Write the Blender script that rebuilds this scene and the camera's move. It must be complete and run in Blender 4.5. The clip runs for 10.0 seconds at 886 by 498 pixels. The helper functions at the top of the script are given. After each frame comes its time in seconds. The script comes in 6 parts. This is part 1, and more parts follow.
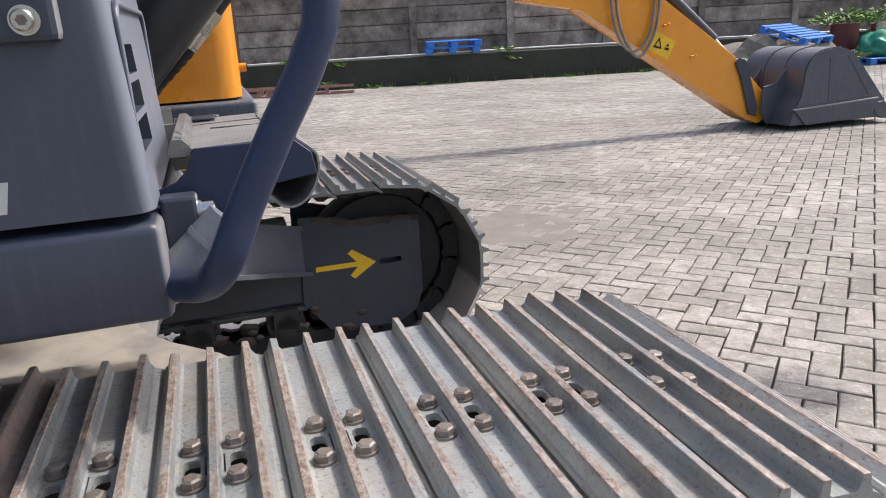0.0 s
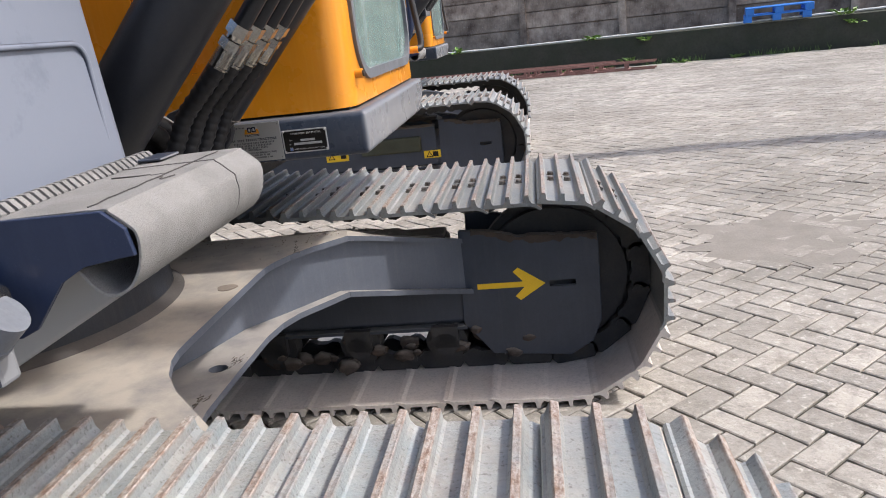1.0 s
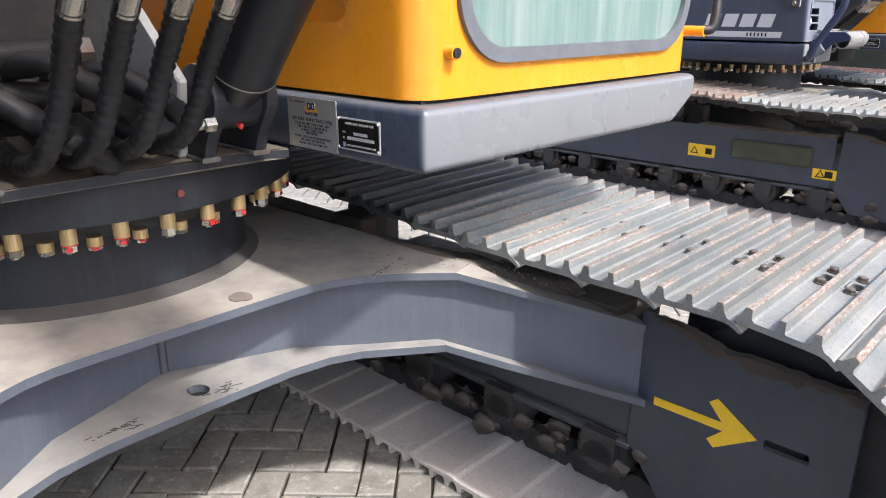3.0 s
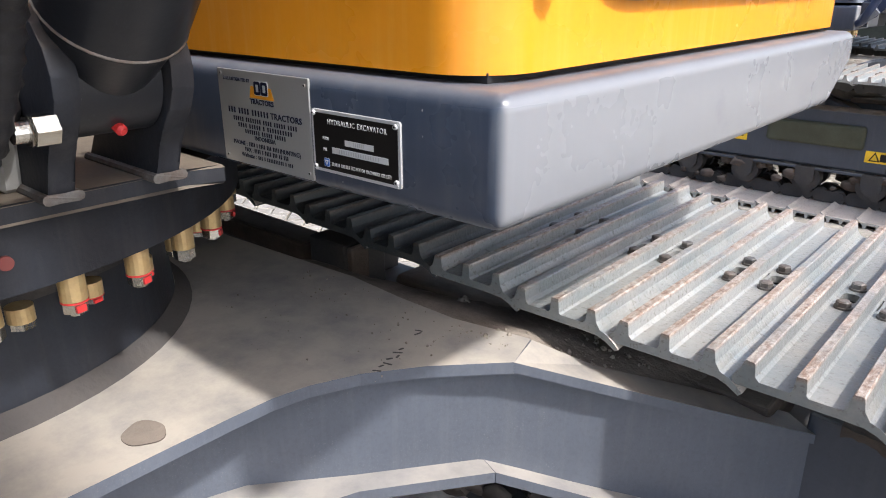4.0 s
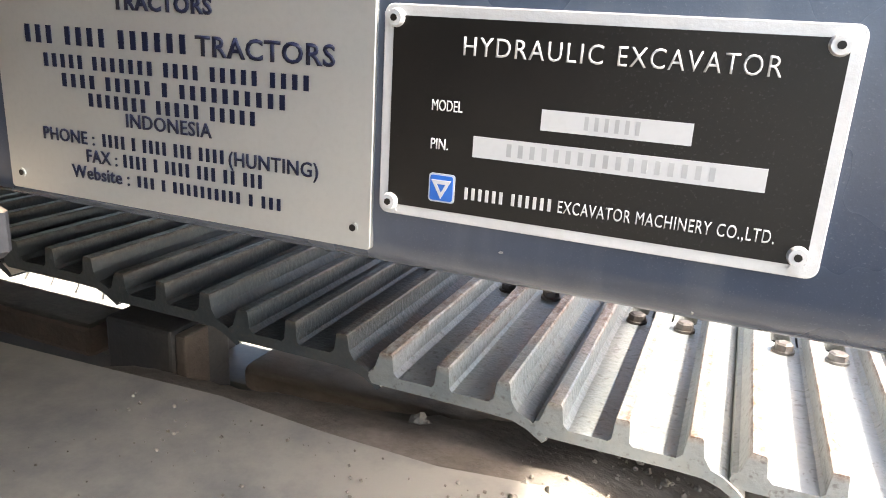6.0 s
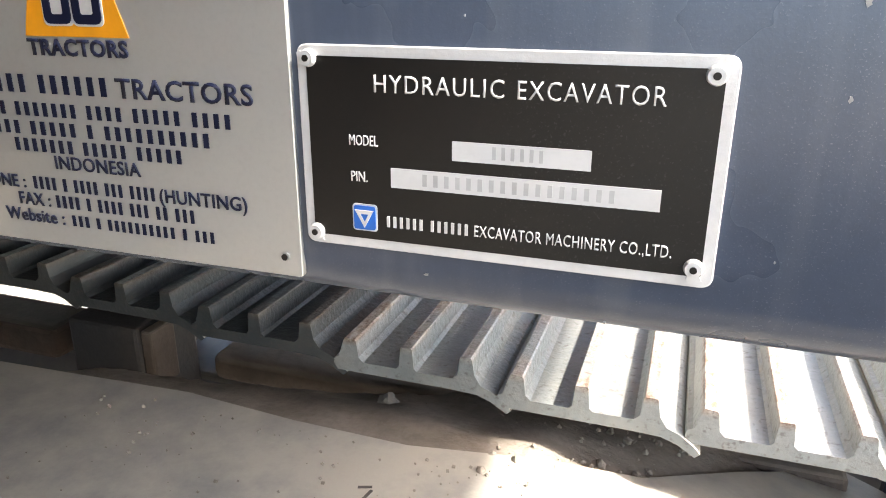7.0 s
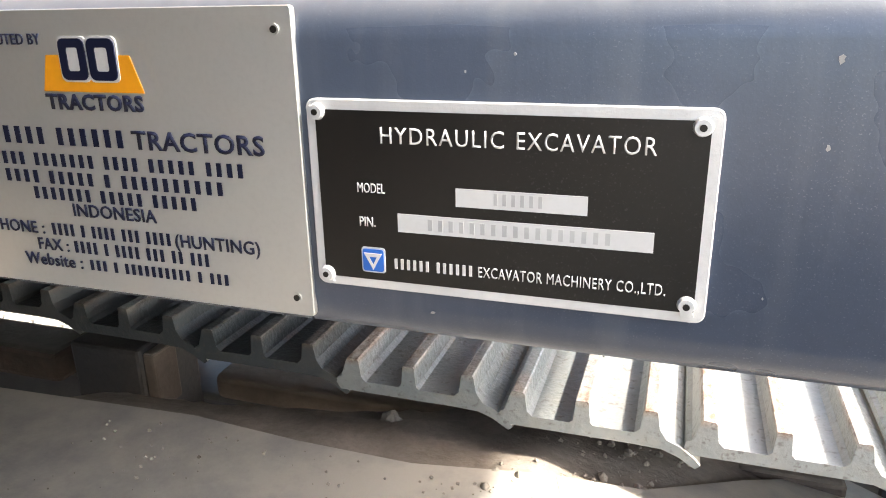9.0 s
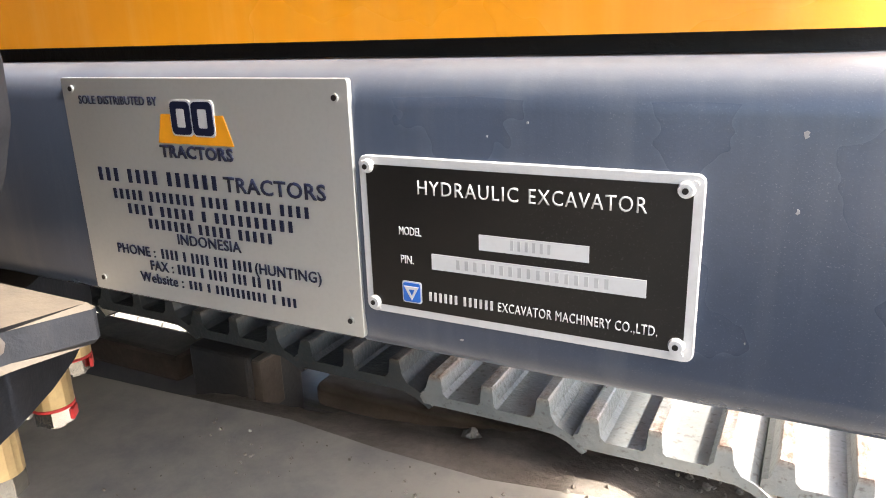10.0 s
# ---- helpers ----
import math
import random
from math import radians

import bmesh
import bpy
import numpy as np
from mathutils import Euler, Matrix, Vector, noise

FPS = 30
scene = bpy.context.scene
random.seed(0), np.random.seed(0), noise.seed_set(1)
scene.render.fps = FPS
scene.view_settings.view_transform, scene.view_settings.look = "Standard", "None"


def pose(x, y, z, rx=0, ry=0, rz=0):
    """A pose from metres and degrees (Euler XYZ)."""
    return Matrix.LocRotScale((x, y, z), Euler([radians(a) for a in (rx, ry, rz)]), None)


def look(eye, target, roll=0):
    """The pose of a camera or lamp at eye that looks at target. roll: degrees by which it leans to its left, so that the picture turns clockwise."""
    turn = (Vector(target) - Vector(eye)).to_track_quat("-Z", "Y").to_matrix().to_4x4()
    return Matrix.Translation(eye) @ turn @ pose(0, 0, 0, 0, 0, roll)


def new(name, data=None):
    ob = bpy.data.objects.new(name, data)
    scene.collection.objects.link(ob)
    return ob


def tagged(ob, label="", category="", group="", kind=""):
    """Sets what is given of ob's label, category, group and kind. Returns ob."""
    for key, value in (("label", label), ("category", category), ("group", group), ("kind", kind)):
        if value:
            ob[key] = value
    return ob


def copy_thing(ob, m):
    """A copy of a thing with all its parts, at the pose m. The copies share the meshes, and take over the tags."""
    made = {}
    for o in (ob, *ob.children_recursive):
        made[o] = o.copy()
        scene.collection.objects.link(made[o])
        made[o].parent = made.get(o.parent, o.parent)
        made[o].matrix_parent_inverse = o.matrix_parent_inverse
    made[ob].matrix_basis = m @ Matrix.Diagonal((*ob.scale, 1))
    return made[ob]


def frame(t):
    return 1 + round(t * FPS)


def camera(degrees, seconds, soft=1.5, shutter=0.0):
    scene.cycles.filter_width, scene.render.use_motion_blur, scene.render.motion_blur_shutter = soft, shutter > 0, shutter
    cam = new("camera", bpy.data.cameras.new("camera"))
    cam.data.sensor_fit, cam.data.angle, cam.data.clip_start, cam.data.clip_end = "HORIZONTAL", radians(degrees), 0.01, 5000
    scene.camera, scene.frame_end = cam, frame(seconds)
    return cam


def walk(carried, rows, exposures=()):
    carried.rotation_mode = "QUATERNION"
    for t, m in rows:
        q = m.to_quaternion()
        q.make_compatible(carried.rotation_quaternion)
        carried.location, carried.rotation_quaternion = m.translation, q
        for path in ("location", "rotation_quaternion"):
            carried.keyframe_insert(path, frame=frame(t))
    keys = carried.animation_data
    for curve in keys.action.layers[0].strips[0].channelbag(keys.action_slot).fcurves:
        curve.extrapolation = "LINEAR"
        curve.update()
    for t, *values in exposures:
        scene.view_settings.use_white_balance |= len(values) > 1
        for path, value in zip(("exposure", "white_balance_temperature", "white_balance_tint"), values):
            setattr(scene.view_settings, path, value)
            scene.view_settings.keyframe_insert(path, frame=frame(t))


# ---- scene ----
cam = camera(63.1, 10.0, soft=1.0)
PATH = [
    (0, (0.295, 0.434, 1.29), (0.853, 2.261, 0.698), -3.2),
    (0.3, (0.503, 0.492, 1.269), (0.7, 2.378, 0.633), -4.5),
    (0.5, (0.619, 0.551, 1.287), (0.678, 2.435, 0.62), -4.7),
    (1, (0.869, 0.75, 1.3), (0.582, 2.64, 0.712), -6.7),
    (1.5, (1.147, 0.964, 1.299), (0.431, 2.736, 0.71), -6.5),
    (2, (1.299, 1.218, 1.288), (0.382, 2.891, 0.689), -5.0),
    (2.5, (1.386, 1.487, 1.285), (0.231, 3.012, 0.702), -3.1),
    (2.7, (1.366, 1.582, 1.283), (0.106, 3.025, 0.705), -1.7),
    (3.8, (0.902, 2.112, 1.219), (-0.426, 3.429, 0.51), 0.9),
    (4, (0.759, 2.16, 1.195), (-0.487, 3.564, 0.505), -0.2),
    (4.5, (0.475, 2.28, 1.1), (-0.575, 3.874, 0.501), 1.9),
    (5, (0.367, 2.36, 1.085), (-0.553, 4.072, 0.614), 0.4),
    (5.5, (0.312, 2.392, 1.071), (-0.526, 4.148, 0.609), 3.2),
    (6, (0.292, 2.411, 1.075), (-0.414, 4.191, 0.5), 3.4),
    (6.2, (0.295, 2.411, 1.08), (-0.396, 4.184, 0.474), 3.3),
    (7.3, (0.306, 2.411, 1.1), (-0.283, 4.2, 0.427), -0.6),
    (7.5, (0.306, 2.408, 1.102), (-0.278, 4.204, 0.442), -0.5),
    (8, (0.306, 2.409, 1.104), (-0.274, 4.216, 0.471), -0.3),
    (8.5, (0.305, 2.407, 1.105), (-0.265, 4.211, 0.457), -0.5),
    (9, (0.305, 2.403, 1.109), (-0.298, 4.198, 0.465), -1.0),
    (9.5, (0.313, 2.395, 1.114), (-0.333, 4.176, 0.474), -1.4),
    (10, (0.343, 2.384, 1.126), (-0.546, 4.076, 0.538), -1.9),
]
EXPOSURE = [(0.0, 0.68, 6500, 13), (1.5, 0.94, 6300, 12), (2.7, 1.27, 6200, 11), (3.8, 1.35, 6250, 11), (4.5, 1.53, 6350, 11), (5.0, 2.72, 6850, 10), (5.5, 2.86, 6850, 9), (6.0, 2.92, 6850, 9), (7.3, 2.84, 6850, 9), (9.5, 2.74, 6900, 9), (10.0, 2.62, 6750, 10)]
walk(cam, [(t, look(eye, target, roll)) for t, eye, target, roll in PATH], EXPOSURE)

# ---- world and sun ----
SUN_EL, SUN_AZ = 50.5, 90.0     # degrees; azimuth clockwise from +y, so +x is 90
world = bpy.data.worlds.new("sky")
scene.world = world
world.use_nodes = True
wn = world.node_tree
wn.nodes.clear()
sky = wn.nodes.new("ShaderNodeTexSky")
sky.sky_type, sky.sun_disc = 'NISHITA', False
sky.sun_elevation, sky.sun_rotation = radians(SUN_EL), radians(SUN_AZ)
sky.air_density, sky.dust_density, sky.ozone_density = 1.0, 4.0, 1.2
wb = wn.nodes.new("ShaderNodeBackground")
wb.inputs["Strength"].default_value = 0.15
wo = wn.nodes.new("ShaderNodeOutputWorld")
wn.links.new(sky.outputs[0], wb.inputs[0])
wn.links.new(wb.outputs[0], wo.inputs[0])
sun_data = bpy.data.lights.new("sun", 'SUN')
sun_data.energy, sun_data.angle, sun_data.color = 2.45, radians(3.0), (1.0, 0.965, 0.92)
sun = new("sun", sun_data)
sd = Vector((math.sin(radians(SUN_AZ)) * math.cos(radians(SUN_EL)), math.cos(radians(SUN_AZ)) * math.cos(radians(SUN_EL)), math.sin(radians(SUN_EL))))
sun.matrix_world = look(sd * 30, (0, 0, 0))


# ---- materials ----
def ramp_node(nt, fac, a, b):
    r = nt.nodes.new("ShaderNodeMapRange")
    r.inputs[1].default_value, r.inputs[2].default_value = a, b
    nt.links.new(fac, r.inputs[0])
    return r.outputs[0]


def mixc(nt, fac, a, b):
    m = nt.nodes.new("ShaderNodeMix")
    m.data_type = 'RGBA'
    for sock, v in ((m.inputs[0], fac), (m.inputs[6], a), (m.inputs[7], b)):
        if isinstance(v, (tuple, list)):
            sock.default_value = (*v, 1)
        elif isinstance(v, (int, float)):
            sock.default_value = v
        else:
            nt.links.new(v, sock)
    return m.outputs[2]


def mathn(nt, op, a, b=0.0):
    m = nt.nodes.new("ShaderNodeMath")
    m.operation = op
    m.use_clamp = op in ('ADD', 'MULTIPLY', 'SUBTRACT')
    for sock, v in ((m.inputs[0], a), (m.inputs[1], b)):
        if isinstance(v, (int, float)):
            sock.default_value = v
        else:
            nt.links.new(v, sock)
    return m.outputs[0]


def noise_at(nt, vec, scale, detail=4, rough=0.6, stretch=None):
    n = nt.nodes.new("ShaderNodeTexNoise")
    n.inputs["Scale"].default_value, n.inputs["Detail"].default_value, n.inputs["Roughness"].default_value = scale, detail, rough
    if stretch:
        mp = nt.nodes.new("ShaderNodeMapping")
        mp.inputs["Scale"].default_value = stretch
        nt.links.new(vec, mp.inputs[0])
        vec = mp.outputs[0]
    nt.links.new(vec, n.inputs["Vector"])
    return n.outputs["Fac"]


def surface(name, base, rough=0.5, metal=0.0, second=None, blotch=6.0, grain=120.0, grain_amt=0.12, bump=0.15, bump_scale=160.0,
            dust=None, dust_amt=0.0, streak=None, streak_amt=0.0, specks=None, specks_amt=0.0, coat=0.0, island=0.0, rand=0.0, rough_var=0.12, spec=0.5, dust_rough=0.85, sunlit_film=None, sunlit_film_amt=0.0, speck_size=420):
    """A worn surface: a base colour with blotches and grain, dust on what faces up, run marks and specks."""
    m = bpy.data.materials.new(name)
    m.use_nodes = True
    nt = m.node_tree
    p = nt.nodes["Principled BSDF"]
    tc = nt.nodes.new("ShaderNodeNewGeometry")
    pos = tc.outputs["Position"]
    big, fine = noise_at(nt, pos, blotch, 5), noise_at(nt, pos, grain, 3)
    second = second or tuple(c * 0.75 for c in base)
    col = mixc(nt, ramp_node(nt, big, 0.35, 0.68), base, second)
    dark = tuple(c * 0.55 for c in base)
    col = mixc(nt, mathn(nt, 'MULTIPLY', ramp_node(nt, fine, 0.45, 0.75), grain_amt), col, dark)
    if rand:
        oi = nt.nodes.new("ShaderNodeObjectInfo")
        hsv = nt.nodes.new("ShaderNodeHueSaturation")
        nt.links.new(col, hsv.inputs["Color"])
        nt.links.new(ramp_to(nt, oi.outputs["Random"], 1 - rand, 1 + rand), hsv.inputs["Value"])
        col = hsv.outputs[0]
    if island:
        hsv = nt.nodes.new("ShaderNodeHueSaturation")
        nt.links.new(col, hsv.inputs["Color"])
        nt.links.new(ramp_to(nt, tc.outputs["Random Per Island"], 1 - island, 1 + island), hsv.inputs["Value"])
        col = hsv.outputs[0]
    if streak_amt:
        st = noise_at(nt, pos, 1.0, 4, 0.6, (70, 70, 5))
        col = mixc(nt, mathn(nt, 'MULTIPLY', ramp_node(nt, st, 0.5, 0.75), streak_amt), col, streak)
    rsock = ramp_to(nt, big, max(0.04, rough - rough_var), min(1.0, rough + rough_var))
    if specks_amt:
        sp = noise_at(nt, pos, speck_size, 2, 0.5)
        big2 = noise_at(nt, pos, 14, 3)
        fac = mathn(nt, 'MULTIPLY', mathn(nt, 'MULTIPLY', ramp_node(nt, sp, 0.62, 0.72), ramp_node(nt, big2, 0.42, 0.66)), specks_amt)
        col = mixc(nt, fac, col, specks)
    if dust_amt:
        sx = nt.nodes.new("ShaderNodeSeparateXYZ")
        nt.links.new(tc.outputs["Normal"], sx.inputs[0])
        up = ramp_node(nt, sx.outputs[2], 0.25, 0.85)
        dn = noise_at(nt, pos, 9, 6, 0.65)
        fac = mathn(nt, 'MULTIPLY', mathn(nt, 'MULTIPLY', up, ramp_node(nt, dn, 0.08, 0.58)), dust_amt)
        col = mixc(nt, fac, col, dust)
        mx = nt.nodes.new("ShaderNodeMix")
        nt.links.new(fac, mx.inputs[0])
        nt.links.new(rsock, mx.inputs[2])
        mx.inputs[3].default_value = dust_rough
        rsock = mx.outputs[0]
    if sunlit_film_amt:
        # road dust, bleaching and sunlit paleness, put into the colour of the machine's forward faces
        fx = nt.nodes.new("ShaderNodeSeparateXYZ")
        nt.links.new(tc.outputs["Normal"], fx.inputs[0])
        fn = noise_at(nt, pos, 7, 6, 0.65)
        fac = mathn(nt, 'MULTIPLY', mathn(nt, 'MULTIPLY', ramp_node(nt, fx.outputs[0], 0.45, 0.9), ramp_node(nt, fn, 0.0, 0.36)), sunlit_film_amt)
        col = mixc(nt, fac, col, sunlit_film)
    nt.links.new(col, p.inputs["Base Color"])
    nt.links.new(rsock, p.inputs["Roughness"])
    p.inputs["Metallic"].default_value = metal
    p.inputs["Specular IOR Level"].default_value = spec
    p.inputs["Coat Weight"].default_value = coat
    p.inputs["Coat Roughness"].default_value = 0.12
    if bump:
        bn = nt.nodes.new("ShaderNodeBump")
        bn.inputs["Strength"].default_value, bn.inputs["Distance"].default_value = bump, 0.004
        nt.links.new(noise_at(nt, pos, bump_scale, 4), bn.inputs["Height"])
        nt.links.new(bn.outputs[0], p.inputs["Normal"])
    return m


def ramp_to(nt, fac, a, b):
    r = nt.nodes.new("ShaderNodeMapRange")
    r.inputs[3].default_value, r.inputs[4].default_value = a, b
    nt.links.new(fac, r.inputs[0])
    return r.outputs[0]


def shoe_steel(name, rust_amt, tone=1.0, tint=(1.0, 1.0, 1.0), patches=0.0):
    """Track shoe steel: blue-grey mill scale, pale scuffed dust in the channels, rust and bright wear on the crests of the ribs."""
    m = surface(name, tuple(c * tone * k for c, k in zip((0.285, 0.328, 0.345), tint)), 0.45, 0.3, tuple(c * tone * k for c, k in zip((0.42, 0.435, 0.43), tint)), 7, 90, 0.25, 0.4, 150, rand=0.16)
    nt = m.node_tree
    p = nt.nodes["Principled BSDF"]
    col = p.inputs["Base Color"].links[0].from_socket
    tc = nt.nodes.new("ShaderNodeTexCoord")
    sx = nt.nodes.new("ShaderNodeSeparateXYZ")
    nt.links.new(tc.outputs["Object"], sx.inputs[0])
    geo = nt.nodes.new("ShaderNodeNewGeometry")
    n1 = noise_at(nt, geo.outputs["Position"], 1.0, 7, 0.75, (150, 60, 150))
    n2 = noise_at(nt, geo.outputs["Position"], 7, 4, 0.6)
    crest = ramp_node(nt, sx.outputs[2], 0.026, 0.0325)
    dim = min(1.0, 0.12 + tone * 1.2)
    rust = mixc(nt, ramp_node(nt, n1, 0.38, 0.62), tuple(c * dim for c in (0.20, 0.125, 0.085)), tuple(c * dim for c in (0.47, 0.42, 0.37)))
    f = mathn(nt, 'MULTIPLY', mathn(nt, 'MULTIPLY', crest, ramp_node(nt, n2, 0.30, 0.55)), rust_amt)
    col = mixc(nt, f, col, rust)
    low = mathn(nt, 'SUBTRACT', 1.0, ramp_node(nt, sx.outputs[2], 0.0115, 0.018))
    dn = noise_at(nt, geo.outputs["Position"], 12, 6, 0.7)
    col = mixc(nt, mathn(nt, 'MULTIPLY', mathn(nt, 'MULTIPLY', low, ramp_node(nt, dn, 0.45, 0.7)), 0.55), col, tuple(c * min(1.0, 0.1 + tone) for c in (0.36, 0.33, 0.28)))
    sn = nt.nodes.new("ShaderNodeSeparateXYZ")
    nt.links.new(geo.outputs["Normal"], sn.inputs[0])
    back = mathn(nt, 'MULTIPLY', mathn(nt, 'SUBTRACT', 1.0, ramp_node(nt, sx.outputs[2], -0.0024, -0.001)), ramp_node(nt, sn.outputs[2], 0.2, 0.6))
    col = mixc(nt, mathn(nt, 'MULTIPLY', back, 0.85), col, mixc(nt, dn, (0.70, 0.63, 0.55), (0.56, 0.50, 0.43)))
    nt.links.new(col, p.inputs["Base Color"])
    if patches:
        # rust and dry mud that have spread over whole stretches of the shoe
        pn, pf = noise_at(nt, geo.outputs["Position"], 9, 7, 0.72), noise_at(nt, geo.outputs["Position"], 60, 5, 0.7)
        col = mixc(nt, mathn(nt, 'MULTIPLY', ramp_node(nt, pn, 0.50, 0.66), patches), col, mixc(nt, ramp_node(nt, pf, 0.4, 0.6), (0.17, 0.105, 0.075), (0.36, 0.29, 0.235)))
    # a fine net of bright scratches and dark pits
    sc = noise_at(nt, geo.outputs["Position"], 34, 7, 0.8)
    col2 = mixc(nt, mathn(nt, 'MULTIPLY', ramp_node(nt, sc, 0.60, 0.72), 0.35), col, tuple(c * min(1.0, 0.15 + tone) for c in (0.50, 0.51, 0.50)))
    pit = noise_at(nt, geo.outputs["Position"], 140, 3, 0.6)
    col2 = mixc(nt, mathn(nt, 'MULTIPLY', ramp_node(nt, pit, 0.58, 0.68), 0.55), col2, (0.10, 0.085, 0.075))
    nt.links.new(col2, p.inputs["Base Color"])
    nt.links.new(mathn(nt, 'MULTIPLY', mathn(nt, 'SUBTRACT', 1.0, back), 0.3), p.inputs["Metallic"])
    return m


NAVY = surface("navy_grey_paint", (0.036, 0.045, 0.066), 0.38, 0, (0.029, 0.037, 0.055), 5, 200, 0.2, 0.022, 420, streak=(0.20, 0.21, 0.22), streak_amt=0.09, specks=(0.45, 0.45, 0.44), specks_amt=0.07, spec=0.5, sunlit_film=(0.33, 0.335, 0.34), sunlit_film_amt=0.62)
# streaks: drips and soft vertical reflections put into the colour; specks: water drops
DECK = surface("rain_marked_navy_paint", (0.039, 0.051, 0.076), 0.28, 0, (0.032, 0.042, 0.064), 5, 200, 0.2, 0.035, 900, streak=(0.13, 0.14, 0.15), streak_amt=0.22, specks=(0.42, 0.43, 0.44), specks_amt=0.13, speck_size=1800, spec=0.46, coat=0.05, dust=(0.22, 0.22, 0.22), dust_amt=0.4, sunlit_film=(0.235, 0.24, 0.25), sunlit_film_amt=0.72)
FRAME = surface("undercarriage_paint", (0.096, 0.109, 0.134), 0.42, 0, (0.078, 0.089, 0.111), 5, 140, 0.3, 0.1, 180, dust=(0.43, 0.385, 0.32), dust_rough=0.5, dust_amt=0.9, streak=(0.20, 0.20, 0.20), streak_amt=0.14, specks=(0.4, 0.38, 0.34), specks_amt=0.15)
FRAME_LOW = surface("oil_soaked_frame_paint", (0.096, 0.109, 0.134), 0.38, 0, (0.070, 0.078, 0.095), 7, 140, 0.3, 0.1, 180, dust=(0.40, 0.365, 0.32), dust_rough=0.45, dust_amt=0.72, streak=(0.20, 0.20, 0.20), streak_amt=0.14, specks=(0.05, 0.05, 0.05), specks_amt=0.4)
GUARD = surface("guard_paint", (0.046, 0.056, 0.076), 0.42, 0, (0.036, 0.044, 0.060), 6, 140, 0.3, 0.08, 180, dust=(0.3, 0.28, 0.24), dust_amt=0.6, streak=(0.2, 0.19, 0.18), streak_amt=0.06)
GRIMY = surface("grimy_navy_paint", (0.020, 0.024, 0.033), 0.55, 0, (0.016, 0.016, 0.019), 7, 140, 0.4, 0.15, 160, dust=(0.185, 0.15, 0.11), dust_amt=0.8, streak=(0.09, 0.08, 0.07), streak_amt=0.15, spec=0.35)
DARK = surface("grimy_dark_steel", (0.030, 0.030, 0.032), 0.65, 0.0, (0.055, 0.05, 0.045), 12, 120, 0.4, 0.3, 120, dust=(0.12, 0.10, 0.085), dust_amt=0.4)
YELLOW = surface("orange_yellow_paint", (0.76, 0.29, 0.012), 0.28, 0, (0.70, 0.26, 0.011), 3, 120, 0.08, 0.03, 200, streak=(0.85, 0.5, 0.12), streak_amt=0.18, coat=0.4)
STICKER = surface("yellow_sticker", (0.86, 0.55, 0.02), 0.35, 0, None, 20, 200, 0.1, 0.0)
ARROW = surface("arrow_yellow", (0.93, 0.58, 0.02), 0.4, 0, (0.86, 0.52, 0.02), 20, 200, 0.15, 0.05)
BLACK = surface("black_rubber", (0.013, 0.013, 0.015), 0.45, 0, (0.02, 0.02, 0.021), 10, 160, 0.2, 0.2, 160, dust=(0.07, 0.065, 0.06), dust_amt=0.35, spec=0.35)
SEAL = surface("grey_rubber_seal", (0.13, 0.14, 0.155), 0.55, 0, None, 10, 160, 0.2, 0.1)
CHROME = surface("zinc_plated_steel", (0.56, 0.55, 0.52), 0.24, 1.0, (0.50, 0.46, 0.38), 30, 200, 0.3, 0.1)
BRASS = surface("yellow_zinc_spacer", (0.58, 0.44, 0.22), 0.36, 0.6, (0.48, 0.34, 0.17), 30, 200, 0.3, 0.1)
BOLT = surface("dull_bolt_steel", (0.215, 0.20, 0.185), 0.55, 0.4, (0.20, 0.15, 0.115), 60, 200, 0.4, 0.3, rand=0.25)
RED = surface("red_mark_paint", (0.62, 0.03, 0.03), 0.5, 0, (0.5, 0.03, 0.03), 30, 200, 0.3, 0.1)
GRIT = surface("gritty_antislip_coat", (0.275, 0.268, 0.257), 0.85, 0, (0.20, 0.195, 0.186), 9, 420, 0.7, 0.7, 620)
ALU = surface("brushed_aluminium_plate", (0.56, 0.565, 0.54), 0.42, 0.73, (0.515, 0.52, 0.495), 3, 500, 0.1, 0.03, 600, spec=0.5)
ALU_EDGE = surface("silver_rim", (0.60, 0.60, 0.595), 0.38, 0.3, (0.54, 0.54, 0.53), 30, 400, 0.15, 0.08, 500)
PLATE_BLACK = surface("black_anodised_plate", (0.008, 0.0075, 0.007), 0.32, 0.0, (0.013, 0.011, 0.009), 20, 500, 0.2, 0.02, 500, specks=(0.4, 0.4, 0.4), specks_amt=0.06, speck_size=1300, spec=0.3)
PRINT_WHITE = surface("white_print", (0.52, 0.52, 0.51), 0.5, 0.0, (0.48, 0.48, 0.47), 60, 500, 0.1, 0.02)
PRINT_NAVY = surface("navy_print", (0.004, 0.006, 0.020), 0.5, 0, (0.005, 0.007, 0.022), 60, 500, 0.1, 0.02, spec=0.2)
PRINT_GREY = surface("faint_grey_engraving", (0.42, 0.42, 0.41), 0.5, 0, None, 60, 500, 0.1, 0.02)
PRINT_ORANGE = surface("orange_print", (0.66, 0.27, 0.01), 0.4, 0, None, 60, 500, 0.1, 0.02)
PRINT_BLUE = surface("blue_print", (0.015, 0.13, 0.52), 0.35, 0, None, 60, 500, 0.1, 0.02)


